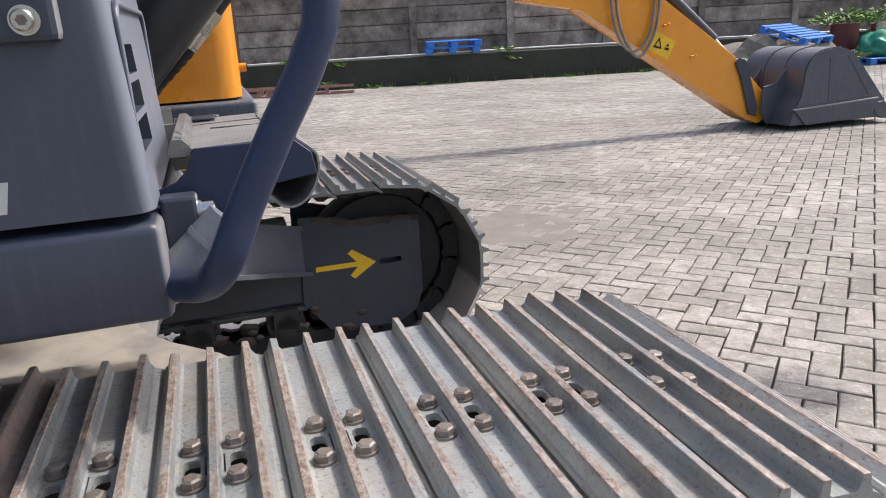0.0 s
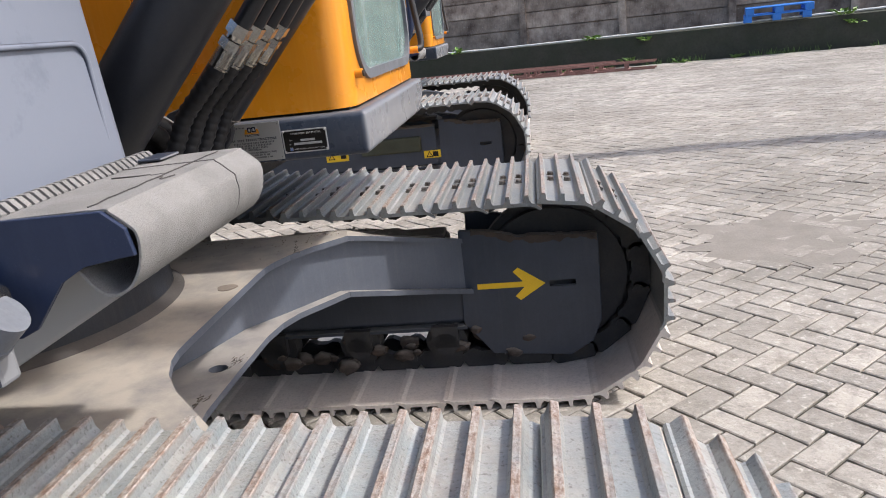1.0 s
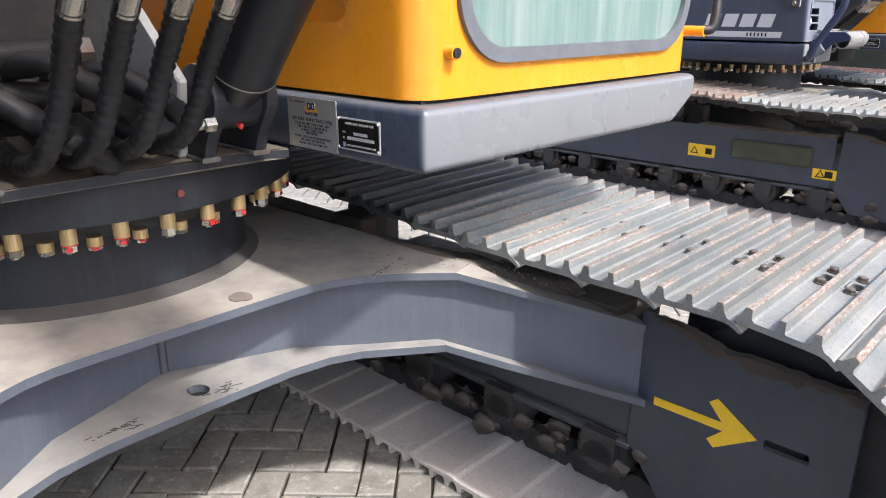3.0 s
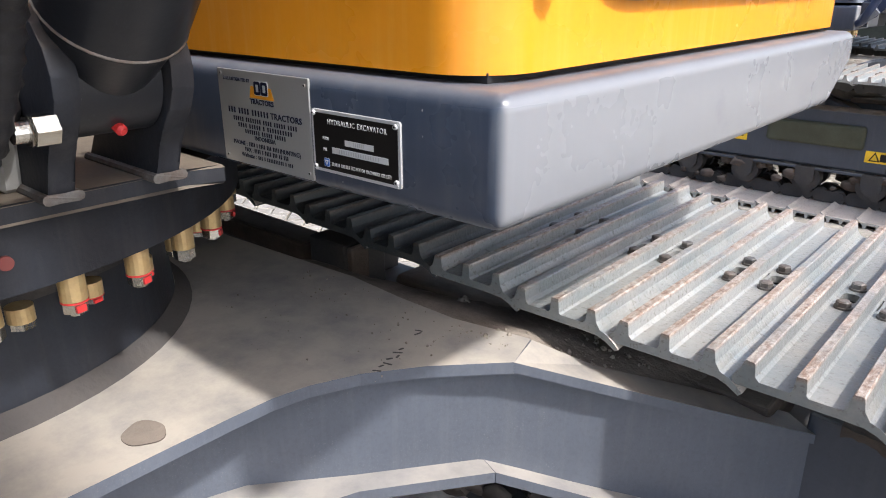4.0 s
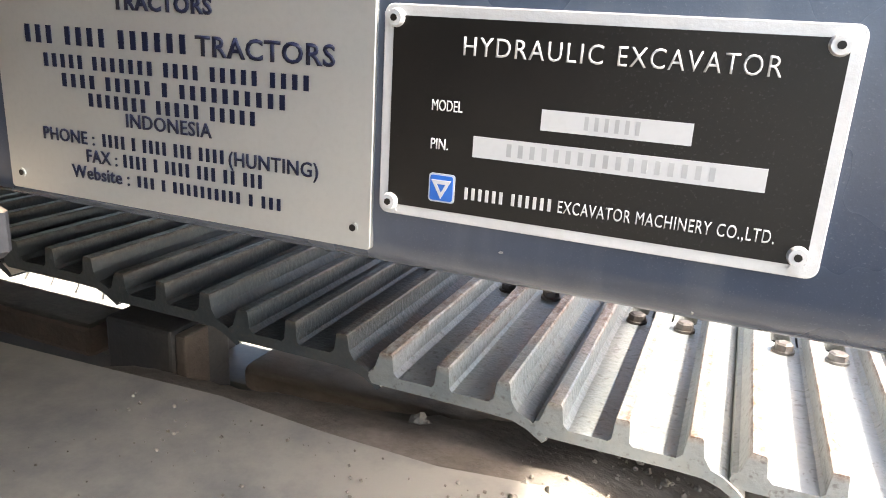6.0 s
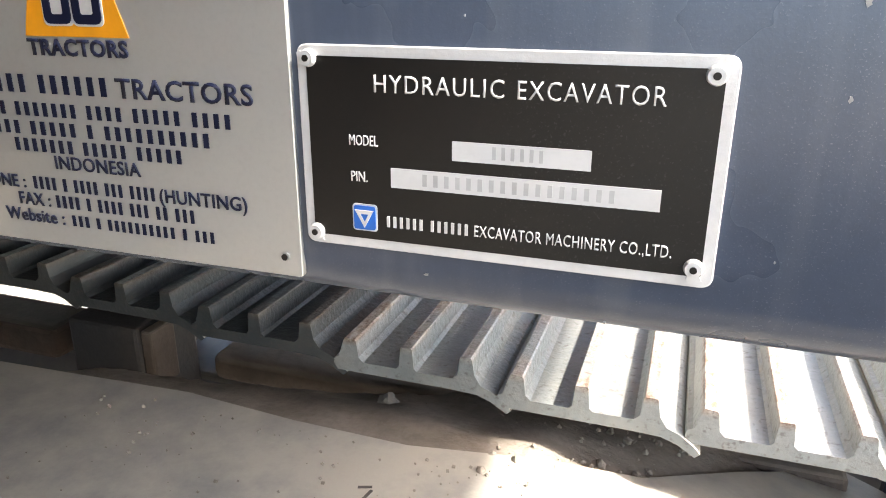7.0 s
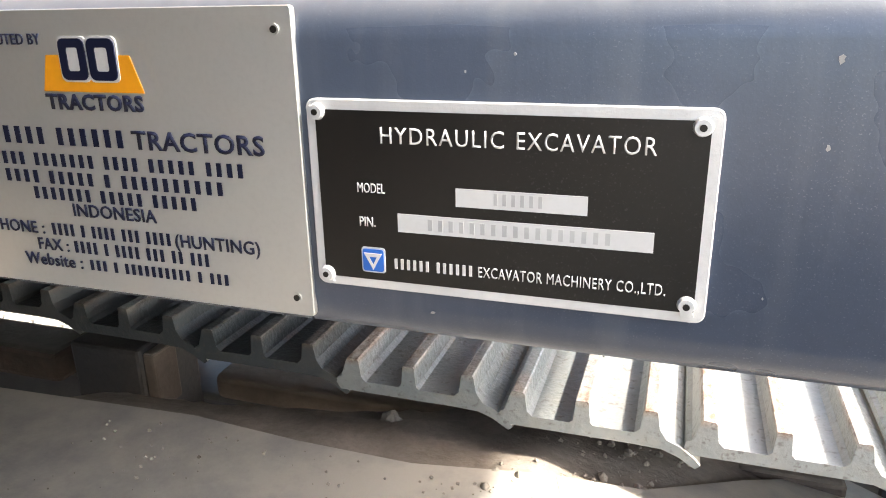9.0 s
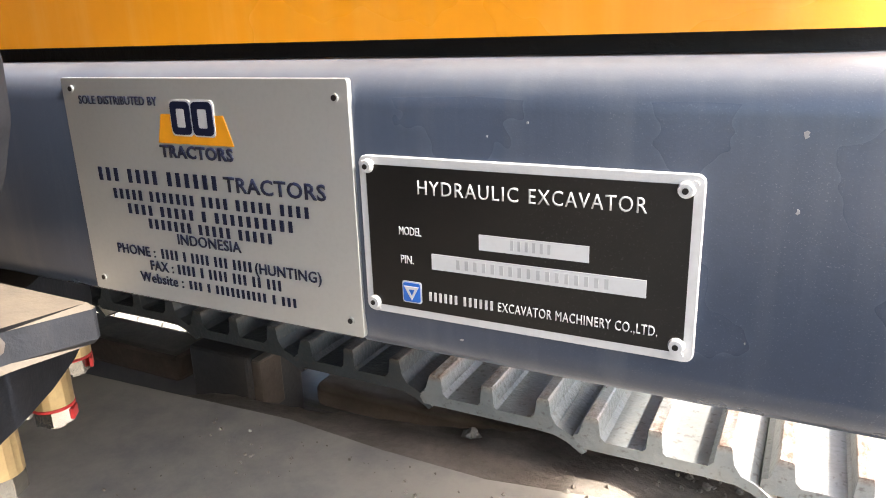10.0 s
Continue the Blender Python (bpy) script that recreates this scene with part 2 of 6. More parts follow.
def paver_concrete(name, **kw):
    """Worn concrete pavers: pale worn tops, dark damp stains metres wide, grime at a hand's width and pores."""
    m = surface(name, (0.378, 0.352, 0.308), 0.75, 0, (0.275, 0.252, 0.215), 3.0, 45, 0.5, 0.8, 70, rough_var=0.2, **kw)
    nt = m.node_tree
    p = nt.nodes["Principled BSDF"]
    col = p.inputs["Base Color"].links[0].from_socket
    pos = nt.nodes.new("ShaderNodeNewGeometry").outputs["Position"]
    n1, n2, n3 = noise_at(nt, pos, 0.55, 7, 0.68), noise_at(nt, pos, 11, 6, 0.75), noise_at(nt, pos, 190, 2, 0.5)
    col = mixc(nt, mathn(nt, 'MULTIPLY', ramp_node(nt, n1, 0.44, 0.66), 0.85), col, (0.150, 0.138, 0.115))
    col = mixc(nt, mathn(nt, 'MULTIPLY', ramp_node(nt, n2, 0.47, 0.62), 0.7), col, (0.17, 0.155, 0.13))
    n4 = noise_at(nt, pos, 26, 6, 0.72)
    col = mixc(nt, mathn(nt, 'MULTIPLY', ramp_node(nt, n4, 0.56, 0.68), 0.6), col, (0.60, 0.57, 0.505))
    col = mixc(nt, mathn(nt, 'MULTIPLY', ramp_node(nt, n3, 0.60, 0.70), 0.5), col, (0.12, 0.11, 0.10))
    nt.links.new(col, p.inputs["Base Color"])
    return m


BRICK_A, BRICK_B = paver_concrete("concrete_paver", rand=0.19), paver_concrete("concrete_paver_field", island=0.19)
SAND = surface("joint_sand", (0.052, 0.048, 0.038), 0.95, 0, (0.036, 0.038, 0.026), 4, 80, 0.4, 0.5, 60)
MUD = surface("dried_mud", (0.27, 0.235, 0.19), 0.95, 0, (0.20, 0.17, 0.14), 14, 120, 0.5, 0.9, 90)
MUD_DARK = surface("rusty_mud", (0.085, 0.062, 0.048), 0.9, 0, (0.045, 0.036, 0.03), 14, 120, 0.5, 0.8, 90, dust=(0.25, 0.21, 0.17), dust_amt=0.75)
MUD_BANK = surface("caked_mud_bank", (0.24, 0.205, 0.17), 0.9, 0, (0.14, 0.115, 0.092), 16, 110, 0.5, 0.9, 80, specks=(0.32, 0.29, 0.25), specks_amt=0.5)
LIP = surface("muddy_beam_paint", (0.12, 0.095, 0.075), 0.85, 0, (0.06, 0.047, 0.038), 10, 110, 0.5, 0.5, 90, dust=(0.34, 0.28, 0.225), dust_amt=0.9, specks=(0.05, 0.04, 0.035), specks_amt=0.5)
ARM_HOSE = surface("grey_hose_sleeve", (0.24, 0.22, 0.19), 0.5, 0, (0.18, 0.165, 0.14), 10, 100, 0.3, 0.1)
CONCRETE = surface("weathered_fence_concrete", (0.45, 0.37, 0.30), 0.9, 0, (0.095, 0.066, 0.052), 2.4, 9, 0.75, 0.6, 30, streak=(0.035, 0.032, 0.028), streak_amt=0.45, rand=0.35, specks=(0.50, 0.48, 0.44), specks_amt=0.8, speck_size=34)
MOSS = surface("mossy_dark_concrete", (0.048, 0.048, 0.036), 0.92, 0, (0.030, 0.038, 0.022), 2.5, 22, 0.6, 0.6, 30)
PIPE = surface("white_pvc", (0.72, 0.72, 0.68), 0.5, 0, (0.6, 0.6, 0.55), 6, 60, 0.2, 0.05)
BLUE = surface("blue_plastic", (0.03, 0.20, 0.62), 0.45, 0, (0.025, 0.16, 0.5), 6, 60, 0.2, 0.1)
GREENBAG = surface("green_tarp", (0.03, 0.30, 0.17), 0.5, 0, (0.02, 0.2, 0.12), 8, 60, 0.3, 0.5, 20)
RUST = surface("rusty_rack_steel", (0.22, 0.115, 0.09), 0.8, 0.1, (0.33, 0.17, 0.14), 8, 60, 0.4, 0.3)
LEAF = surface("weed_leaf", (0.15, 0.26, 0.05), 0.6, 0, (0.085, 0.17, 0.035), 10, 60, 0.2, 0.0, island=0.35)
OLIVE = surface("olive_mesh_cover", (0.065, 0.072, 0.045), 0.8, 0, (0.05, 0.05, 0.03), 8, 160, 0.4, 0.4)
SEAT = surface("cab_interior_grey", (0.20, 0.23, 0.23), 0.8, 0, (0.12, 0.14, 0.14), 5, 60, 0.3, 0.1)
RAIL = surface("deep_navy_paint", (0.022, 0.034, 0.074), 0.42, 0, (0.018, 0.027, 0.058), 6, 200, 0.2, 0.06, 240, streak=(0.09, 0.11, 0.15), streak_amt=0.06, spec=0.35, specks=(0.3, 0.3, 0.3), specks_amt=0.1)
BOLT_DARK = surface("dirty_bolt_steel", (0.15, 0.145, 0.14), 0.6, 0.4, (0.09, 0.065, 0.05), 40, 200, 0.3, 0.2, rand=0.2)
PATCH = surface("washed_out_mud", (0.225, 0.205, 0.178), 0.92, 0, (0.17, 0.155, 0.133), 5, 90, 0.5, 0.6, 60)
PRIMER = surface("pale_grey_primer", (0.30, 0.30, 0.29), 0.6, 0, (0.22, 0.215, 0.205), 8, 120, 0.3, 0.1, 160)
DRUM = surface("dull_red_drum", (0.16, 0.035, 0.03), 0.6, 0, (0.10, 0.03, 0.025), 5, 40, 0.3, 0.1)
BOX_PAINT = surface("weathered_navy_paint", (0.050, 0.060, 0.086), 0.4, 0, (0.040, 0.049, 0.072), 4, 200, 0.25, 0.03, 320, streak=(0.16, 0.17, 0.19), streak_amt=0.10, specks=(0.04, 0.045, 0.06), specks_amt=0.4, sunlit_film=(0.205, 0.228, 0.278), sunlit_film_amt=0.82)
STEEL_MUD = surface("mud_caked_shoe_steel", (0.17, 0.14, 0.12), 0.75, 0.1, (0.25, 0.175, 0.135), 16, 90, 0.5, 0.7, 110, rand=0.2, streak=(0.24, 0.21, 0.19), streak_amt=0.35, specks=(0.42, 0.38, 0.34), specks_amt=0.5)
SHOE_DUSTY = surface("dust_caked_shoe_steel", (0.70, 0.635, 0.565), 0.6, 0, (0.60, 0.54, 0.48), 5, 120, 0.35, 0.25, 140, rand=0.12, streak=(0.24, 0.21, 0.19), streak_amt=0.3)
CYL_PAINT = surface("black_navy_cylinder_paint", (0.013, 0.015, 0.020), 0.38, 0, (0.018, 0.019, 0.022), 5, 160, 0.3, 0.06, 200, streak=(0.05, 0.05, 0.052), streak_amt=0.12, specks=(0.2, 0.2, 0.2), specks_amt=0.1, spec=0.45)
BUCKET = surface("scuffed_bucket_paint", (0.072, 0.079, 0.098), 0.45, 0, (0.055, 0.061, 0.078), 4, 90, 0.35, 0.12, 90, dust=(0.20, 0.195, 0.19), dust_amt=0.5, streak=(0.22, 0.21, 0.20), streak_amt=0.2, specks=(0.3, 0.29, 0.27), specks_amt=0.3)
CLAMP = surface("dusty_clamp_paint", (0.15, 0.165, 0.19), 0.5, 0, (0.11, 0.12, 0.14), 12, 160, 0.3, 0.1, streak=(0.3, 0.3, 0.29), streak_amt=0.2)
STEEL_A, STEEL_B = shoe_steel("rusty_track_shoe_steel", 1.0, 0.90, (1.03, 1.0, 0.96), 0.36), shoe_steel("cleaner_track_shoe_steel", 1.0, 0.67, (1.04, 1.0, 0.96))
# darkened copy of the shoe steel, with the deck's shade put into its colour
STEEL_SHADED = shoe_steel("oily_track_shoe_steel", 0.8, 0.20)


def wet_glass():
    m = bpy.data.materials.new("wet_cab_glass")
    m.use_nodes = True
    nt = m.node_tree
    p = nt.nodes["Principled BSDF"]
    geo = nt.nodes.new("ShaderNodeNewGeometry")
    st = noise_at(nt, geo.outputs["Position"], 1.0, 6, 0.65, (19, 19, 1.6))
    nt.links.new(mixc(nt, ramp_node(nt, st, 0.40, 0.70), (0.27, 0.40, 0.375), (0.46, 0.56, 0.53)), p.inputs["Base Color"])
    p.inputs["Roughness"].default_value = 0.07
    p.inputs["Transmission Weight"].default_value = 0.5
    p.inputs["IOR"].default_value = 1.3
    return m


GLASS = wet_glass()


# ---- mesh helpers ----
def part(name, bm, material, parent, label="", origin=None):
    """Links a bmesh, given in world coordinates, as one mesh object under a thing or part (or at top level)."""
    o = Vector(origin) if origin else (parent.matrix_world.translation.copy() if parent else Vector((0, 0, 0)))
    bmesh.ops.translate(bm, verts=bm.verts, vec=-o)
    bmesh.ops.recalc_face_normals(bm, faces=bm.faces)
    me = bpy.data.meshes.new(name)
    bm.to_mesh(me)
    bm.free()
    me.materials.append(material)
    ob = new(name, me)
    if parent:
        ob.parent = parent
        ob.matrix_basis = Matrix.Translation(o - parent.matrix_world.translation)
        bpy_world[ob.name] = o
    else:
        ob.location = o
    ob.matrix_world = Matrix.Translation(o)
    if label:
        tagged(ob, label)
    return ob


bpy_world = {}


def smooth(ob, angle=35):
    for f in ob.data.polygons:
        f.use_smooth = True
    try:
        ob.data.set_sharp_from_angle(angle=radians(angle))
    except AttributeError:
        pass
    return ob


def box(bm, x0, x1, y0, y1, z0, z1, bev=0.0, seg=2):
    r = bmesh.ops.create_cube(bm, size=1)
    vs = r["verts"]
    for v in vs:
        v.co = Vector(((x0 + x1) / 2 + v.co.x * (x1 - x0), (y0 + y1) / 2 + v.co.y * (y1 - y0), (z0 + z1) / 2 + v.co.z * (z1 - z0)))
    if bev:
        es = list({e for v in vs for e in v.link_edges})
        bmesh.ops.bevel(bm, geom=es, offset=bev, segments=seg, affect='EDGES', profile=0.5)
    return vs


def prism(bm, pts, axis, a0, a1, bev=0.0, seg=2):
    """A polygon of 2D points drawn out along an axis: axis 'y' takes (x, z), 'x' takes (y, z), 'z' takes (x, y)."""
    def at(p, a):
        return {'y': (p[0], a, p[1]), 'x': (a, p[0], p[1]), 'z': (p[0], p[1], a)}[axis]
    lo = [bm.verts.new(at(p, a0)) for p in pts]
    hi = [bm.verts.new(at(p, a1)) for p in pts]
    fs = [bm.faces.new(lo), bm.faces.new(hi[::-1])]
    n = len(pts)
    for i in range(n):
        fs.append(bm.faces.new((lo[i], hi[i], hi[(i + 1) % n], lo[(i + 1) % n])))
    if bev:
        es = list({e for f in fs for e in f.edges})
        bmesh.ops.bevel(bm, geom=es, offset=bev, segments=seg, affect='EDGES', profile=0.5)
    return fs


def cyl(bm, a, b, r0, r1=None, seg=20, caps=True):
    a, b = Vector(a), Vector(b)
    r1 = r0 if r1 is None else r1
    q = (b - a).to_track_quat('Z', 'Y')
    rings = []
    for c, r in ((a, r0), (b, r1)):
        rings.append([bm.verts.new(c + q @ Vector((r * math.cos(2 * math.pi * i / seg), r * math.sin(2 * math.pi * i / seg), 0))) for i in range(seg)])
    for i in range(seg):
        bm.faces.new((rings[0][i], rings[0][(i + 1) % seg], rings[1][(i + 1) % seg], rings[1][i]))
    if caps:
        bm.faces.new(rings[0][::-1])
        bm.faces.new(rings[1])


def glide(pts, n=8):
    """Catmull-Rom points through pts."""
    P = [Vector(p) for p in pts]
    P = [P[0] * 2 - P[1]] + P + [P[-1] * 2 - P[-2]]
    out = []
    for i in range(1, len(P) - 2):
        for k in range(n):
            t = k / n
            a, b, c, d = P[i - 1], P[i], P[i + 1], P[i + 2]
            out.append(0.5 * ((2 * b) + (c - a) * t + (2 * a - 5 * b + 4 * c - d) * t * t + (3 * b - a - 3 * c + d) * t ** 3))
    out.append(P[-2])
    return out


def tube(bm, pts, r, seg=14, rings=None):
    """A tube through the points; rings(i) scales the radius, for ribbed sleeves."""
    prev, loops = None, []
    for i, p in enumerate(pts):
        d = (pts[min(i + 1, len(pts) - 1)] - pts[max(i - 1, 0)]).normalized()
        if prev is None:
            u = d.orthogonal().normalized()
        else:
            u = (prev - d * prev.dot(d)).normalized()
        prev = u
        w = d.cross(u)
        rr = r * (rings(i) if rings else 1)
        loops.append([bm.verts.new(p + rr * (u * math.cos(2 * math.pi * k / seg) + w * math.sin(2 * math.pi * k / seg))) for k in range(seg)])
    for a, b in zip(loops, loops[1:]):
        for k in range(seg):
            bm.faces.new((a[k], a[(k + 1) % seg], b[(k + 1) % seg], b[k]))
    bm.faces.new(loops[0][::-1])
    bm.faces.new(loops[-1])


def rounded(x0, x1, y0, y1, r, n=6):
    pts = []
    for cx, cy, a0 in ((x1 - r, y1 - r, 0), (x0 + r, y1 - r, 90), (x0 + r, y0 + r, 180), (x1 - r, y0 + r, 270)):
        for k in range(n + 1):
            a = radians(a0 + 90 * k / n)
            pts.append((cx + r * math.cos(a), cy + r * math.sin(a)))
    return pts


def ring_prism(bm, outer, inner, axis, a0, a1):
    """A frame between two outlines with the same number of points."""
    def at(p, a):
        return {'y': (p[0], a, p[1]), 'x': (a, p[0], p[1]), 'z': (p[0], p[1], a)}[axis]
    n = len(outer)
    v = [[bm.verts.new(at(p, a)) for p in o] for o in (outer, inner) for a in (a0, a1)]
    for i in range(n):
        j = (i + 1) % n
        bm.faces.new((v[0][i], v[0][j], v[1][j], v[1][i]))
        bm.faces.new((v[2][i], v[3][i], v[3][j], v[2][j]))
        bm.faces.new((v[0][i], v[2][i], v[2][j], v[0][j]))
        bm.faces.new((v[1][i], v[1][j], v[3][j], v[3][i]))


def carve(ob, bm_cut):
    """Takes the shape bm_cut (in world coordinates) out of a part and keeps the result as its mesh."""
    o = bpy_world.get(ob.name, ob.location)
    bmesh.ops.translate(bm_cut, verts=bm_cut.verts, vec=-Vector(o))
    bmesh.ops.recalc_face_normals(bm_cut, faces=bm_cut.faces)
    me = bpy.data.meshes.new("cut")
    bm_cut.to_mesh(me)
    bm_cut.free()
    cutter, solid = new("cutter", me), new("solid", ob.data)
    md = solid.modifiers.new("cut", 'BOOLEAN')
    md.object, md.operation, md.solver = cutter, 'DIFFERENCE', 'EXACT'
    bpy.context.view_layer.update()
    dg = bpy.context.evaluated_depsgraph_get()
    got = bpy.data.meshes.new_from_object(solid.evaluated_get(dg))
    bpy.data.objects.remove(solid)
    bpy.data.objects.remove(cutter)
    got.name = ob.data.name
    ob.data = got
    return ob


def thing(name, at, label, category, group="", kind=""):
    ob = new(name)
    ob.empty_display_size = 0.1
    ob.location = at
    ob.matrix_world = Matrix.Translation(at)
    return tagged(ob, label, category, group, kind)


def lettering(name, text, x, z, y, height, width, material, parent, label="", spread=1.0, weight=-0.009):
    """Built-in-font letters on a face that looks towards -y, from x on, baseline z, drawn to the given width."""
    cu = bpy.data.curves.new("letters", 'FONT')
    cu.body, cu.size, cu.extrude, cu.offset = text, 1.0, 0.0, weight
    cu.resolution_u, cu.space_character, cu.space_word = 3, spread, 1.0
    tmp = new("letters", cu)
    bpy.context.view_layer.update()
    me = bpy.data.meshes.new_from_object(tmp.evaluated_get(bpy.context.evaluated_depsgraph_get()))
    bpy.data.objects.remove(tmp)
    xs = [v.co.x for v in me.vertices]
    ys = [v.co.y for v in me.vertices if v.co.y >= 0]
    x0, x1, h = min(xs), max(xs), 0.69
    bm = bmesh.new()
    bm.from_mesh(me)
    for v in bm.verts:
        v.co = Vector((x + (v.co.x - x0) / (x1 - x0) * width, y, z + v.co.y / h * height))
    ext = bmesh.ops.extrude_face_region(bm, geom=list(bm.faces))
    for v in ext["geom"]:
        if isinstance(v, bmesh.types.BMVert):
            v.co.y += 0.0004
    return part(name, bm, material, parent, label)


def letter_bars(name, words, x, z, y, height, width, material, parent):
    """Unreadable or withheld writing: one small bar for each letter, grouped by words."""
    n = sum(words) + 0.7 * (len(words) - 1)
    pitch, bm, u = width / n, bmesh.new(), 0.0
    for w in words:
        for k in range(w):
            box(bm, x + (u + 0.29) * pitch, x + (u + 0.71) * pitch, y, y + 0.0004, z, z + height)
            u += 1
        u += 0.7
    return part(name, bm, material, parent)


# ---- ground, wall and distance ----
bm = bmesh.new()
bmesh.ops.create_grid(bm, x_segments=8, y_segments=8, size=400)
for v in bm.verts:
    v.co.z = -0.014
apron = bmesh.new()
for x0, x1, y0, y1 in ((-60, -7, -40, 40), (14, 60, -40, 40), (-7, 14, -40, -3.5)):
    apron.faces.new([apron.verts.new(p) for p in ((x0, y0, -0.006), (x1, y0, -0.006), (x1, y1, -0.006), (x0, y1, -0.006))])
tagged(part("pavement_apron", apron, BRICK_B, None), "worn grey concrete paving around the yard", "pavement", kind="structure")
ground = part("ground", bm, SAND, None)
tagged(ground, "bare sandy ground between the paving joints", "ground", kind="structure")

WALL_A, WALL_DIR = Vector((-0.0, 18.2)), Vector((1.0, -0.26)).normalized()
WALL_N = Vector((-WALL_DIR.y, WALL_DIR.x))


def at_wall(s, d, z=0.0):
    """A place s metres along the boundary and d metres behind its face."""
    p = WALL_A + WALL_DIR * s + WALL_N * d
    return Vector((p.x, p.y, z))


def wall_box(bm, s0, s1, d0, d1, z0, z1):
    c = [at_wall(s, d, z) for z in (z0, z1) for s, d in ((s0, d0), (s1, d0), (s1, d1), (s0, d1))]
    v = [bm.verts.new(p) for p in c]
    for f in ((0, 3, 2, 1), (4, 5, 6, 7), (0, 1, 5, 4), (1, 2, 6, 5), (2, 3, 7, 6), (3, 0, 4, 7)):
        bm.faces.new([v[i] for i in f])


bm = bmesh.new()
wall_box(bm, -45, 45, 0.0, 0.35, -0.02, 0.62)
low_wall = part("wall_low", bm, MOSS, None)
tagged(low_wall, "low dark mossy concrete retaining wall along the yard", "wall", kind="structure")
bm = bmesh.new()
wall_box(bm, -45, 45, 0.35, 1.6, -0.02, 0.60)
tagged(part("bank", bm, MOSS, None), "dark soil bank behind the low wall", "ground", kind="structure")
fence = tagged(part("wall_fence", (lambda b: (wall_box(b, -45, 45, 1.72, 1.80, 0, 2.6), b)[1])(bmesh.new()), CONCRETE, None), "stained precast concrete panel fence behind the bank", "wall", kind="structure")
FENCE_BAY = 2.42
bm = bmesh.new()
wall_box(bm, 0, FENCE_BAY - 0.16, 1.62, 1.70, 0, 0.36)
panel0 = part("concrete_panel", bm, CONCRETE, fence)
bm = bmesh.new()
wall_box(bm, FENCE_BAY - 0.16, FENCE_BAY, 1.54, 1.72, 0, 2.7)
post0 = part("fence_post", bm, CONCRETE, fence)
for i in range(-8, 12):
    sh = WALL_DIR * (i * FENCE_BAY + 0.35)
    for j in range(5):
        ob = new("concrete_panel", panel0.data)
        ob.parent = fence
        ob.location = (sh.x + WALL_N.x * random.uniform(-0.012, 0.012), sh.y + WALL_N.y * random.uniform(-0.012, 0.012), 0.62 + 0.38 * j)
    ob = new("fence_post", post0.data)
    ob.parent = fence
    ob.location = (sh.x, sh.y, 0)
bpy.data.objects.remove(panel0)
bpy.data.objects.remove(post0)

bm = bmesh.new()
tube(bm, [at_wall(-40 + 4 * i, 0.10, 0.665 + 0.02 * math.sin(i * 1.7)) for i in range(21)], 0.021, 10)
pipe = thing("water_pipe", at_wall(0, 0.1), "thin white plastic pipe lying along the mossy low wall", "pipe")
part("pipe_run", bm, PIPE, pipe)


def pallet(at, yaw, tilt, label):
    """A blue plastic pallet: deck slats, blocks and runners."""
    t = thing("plastic_pallet", (0, 0, 0), label, "pallet", "blue pallets")
    for k in range(7):
        bm = bmesh.new()
        box(bm, -0.62, 0.62, -0.5 + k * 0.152, -0.5 + k * 0.152 + 0.09, 0.115, 0.14, 0.006, 1)
        part("deck_slat", bm, BLUE, t)
    for j in (-0.62, -0.08, 0.46):
        bm = bmesh.new()
        box(bm, j, j + 0.16, -0.5, 0.5, 0.0, 0.025, 0.005, 1)
        part("runner", bm, BLUE, t)
        for k in (-0.5, -0.07, 0.36):
            bm = bmesh.new()
            box(bm, j, j + 0.16, k, k + 0.14, 0.025, 0.115, 0.006, 1)
            part("block", bm, BLUE, t)
    t.matrix_basis = pose(*at, tilt, 0, yaw)
    return t


pa = at_wall(5.95, 0.30, 0.66)
pallet((pa.x, pa.y, pa.z), -15, 0, "blue plastic pallet lying flat on the mossy low wall")
pallet((pa.x + 0.03, pa.y - 0.01, pa.z + 0.141), -14, 0, "blue plastic pallet stacked on another pallet")


def weed(at, size, label="small green weed growing at the mossy wall"):
    t = thing("weed", at, label, "plant", "weeds along the wall")
    bm = bmesh.new()
    for i in range(26):
        a, l, up = random.uniform(0, 6.28), random.uniform(0.4, 1.0) * size, random.uniform(0.3, 1.1)
        d = Vector((math.cos(a), math.sin(a), up)).normalized()
        s = d.cross(Vector((0, 0, 1))).normalized() * l * 0.13
        o = Vector(at) + Vector((random.uniform(-0.3, 0.3), random.uniform(-0.3, 0.3), 0)) * size
        m = o + d * l * 0.55
        e = o + d * l + Vector((0, 0, -0.25 * l))
        v = [bm.verts.new(p) for p in (o, m + s, e, m - s)]
        bm.faces.new(v)
    part("leaves", bm, LEAF, t)
    return t


for s, d, z, sz in ((2.2, 0.12, 0.60, 0.34), (3.4, -0.05, 0.50, 0.28), (-1.0, 0.1, 0.60, 0.4), (-3.0, 0.15, 0.6, 0.4), (7.2, 0.1, 0.62, 0.38), (7.3, 0.0, 0.45, 0.3), (5.2, -0.15, -0.01, 0.22), (8.6, -0.2, -0.01, 0.2), (10.4, -0.15, -0.01, 0.25), (12.0, -0.1, -0.01, 0.3), (1.6, -0.5, -0.01, 0.25), (3.1, -0.45, 0.1, 0.3), (4.1, -0.3, -0.01, 0.25)):
    p = at_wall(s, d, z)
    weed((p.x, p.y, p.z), sz)

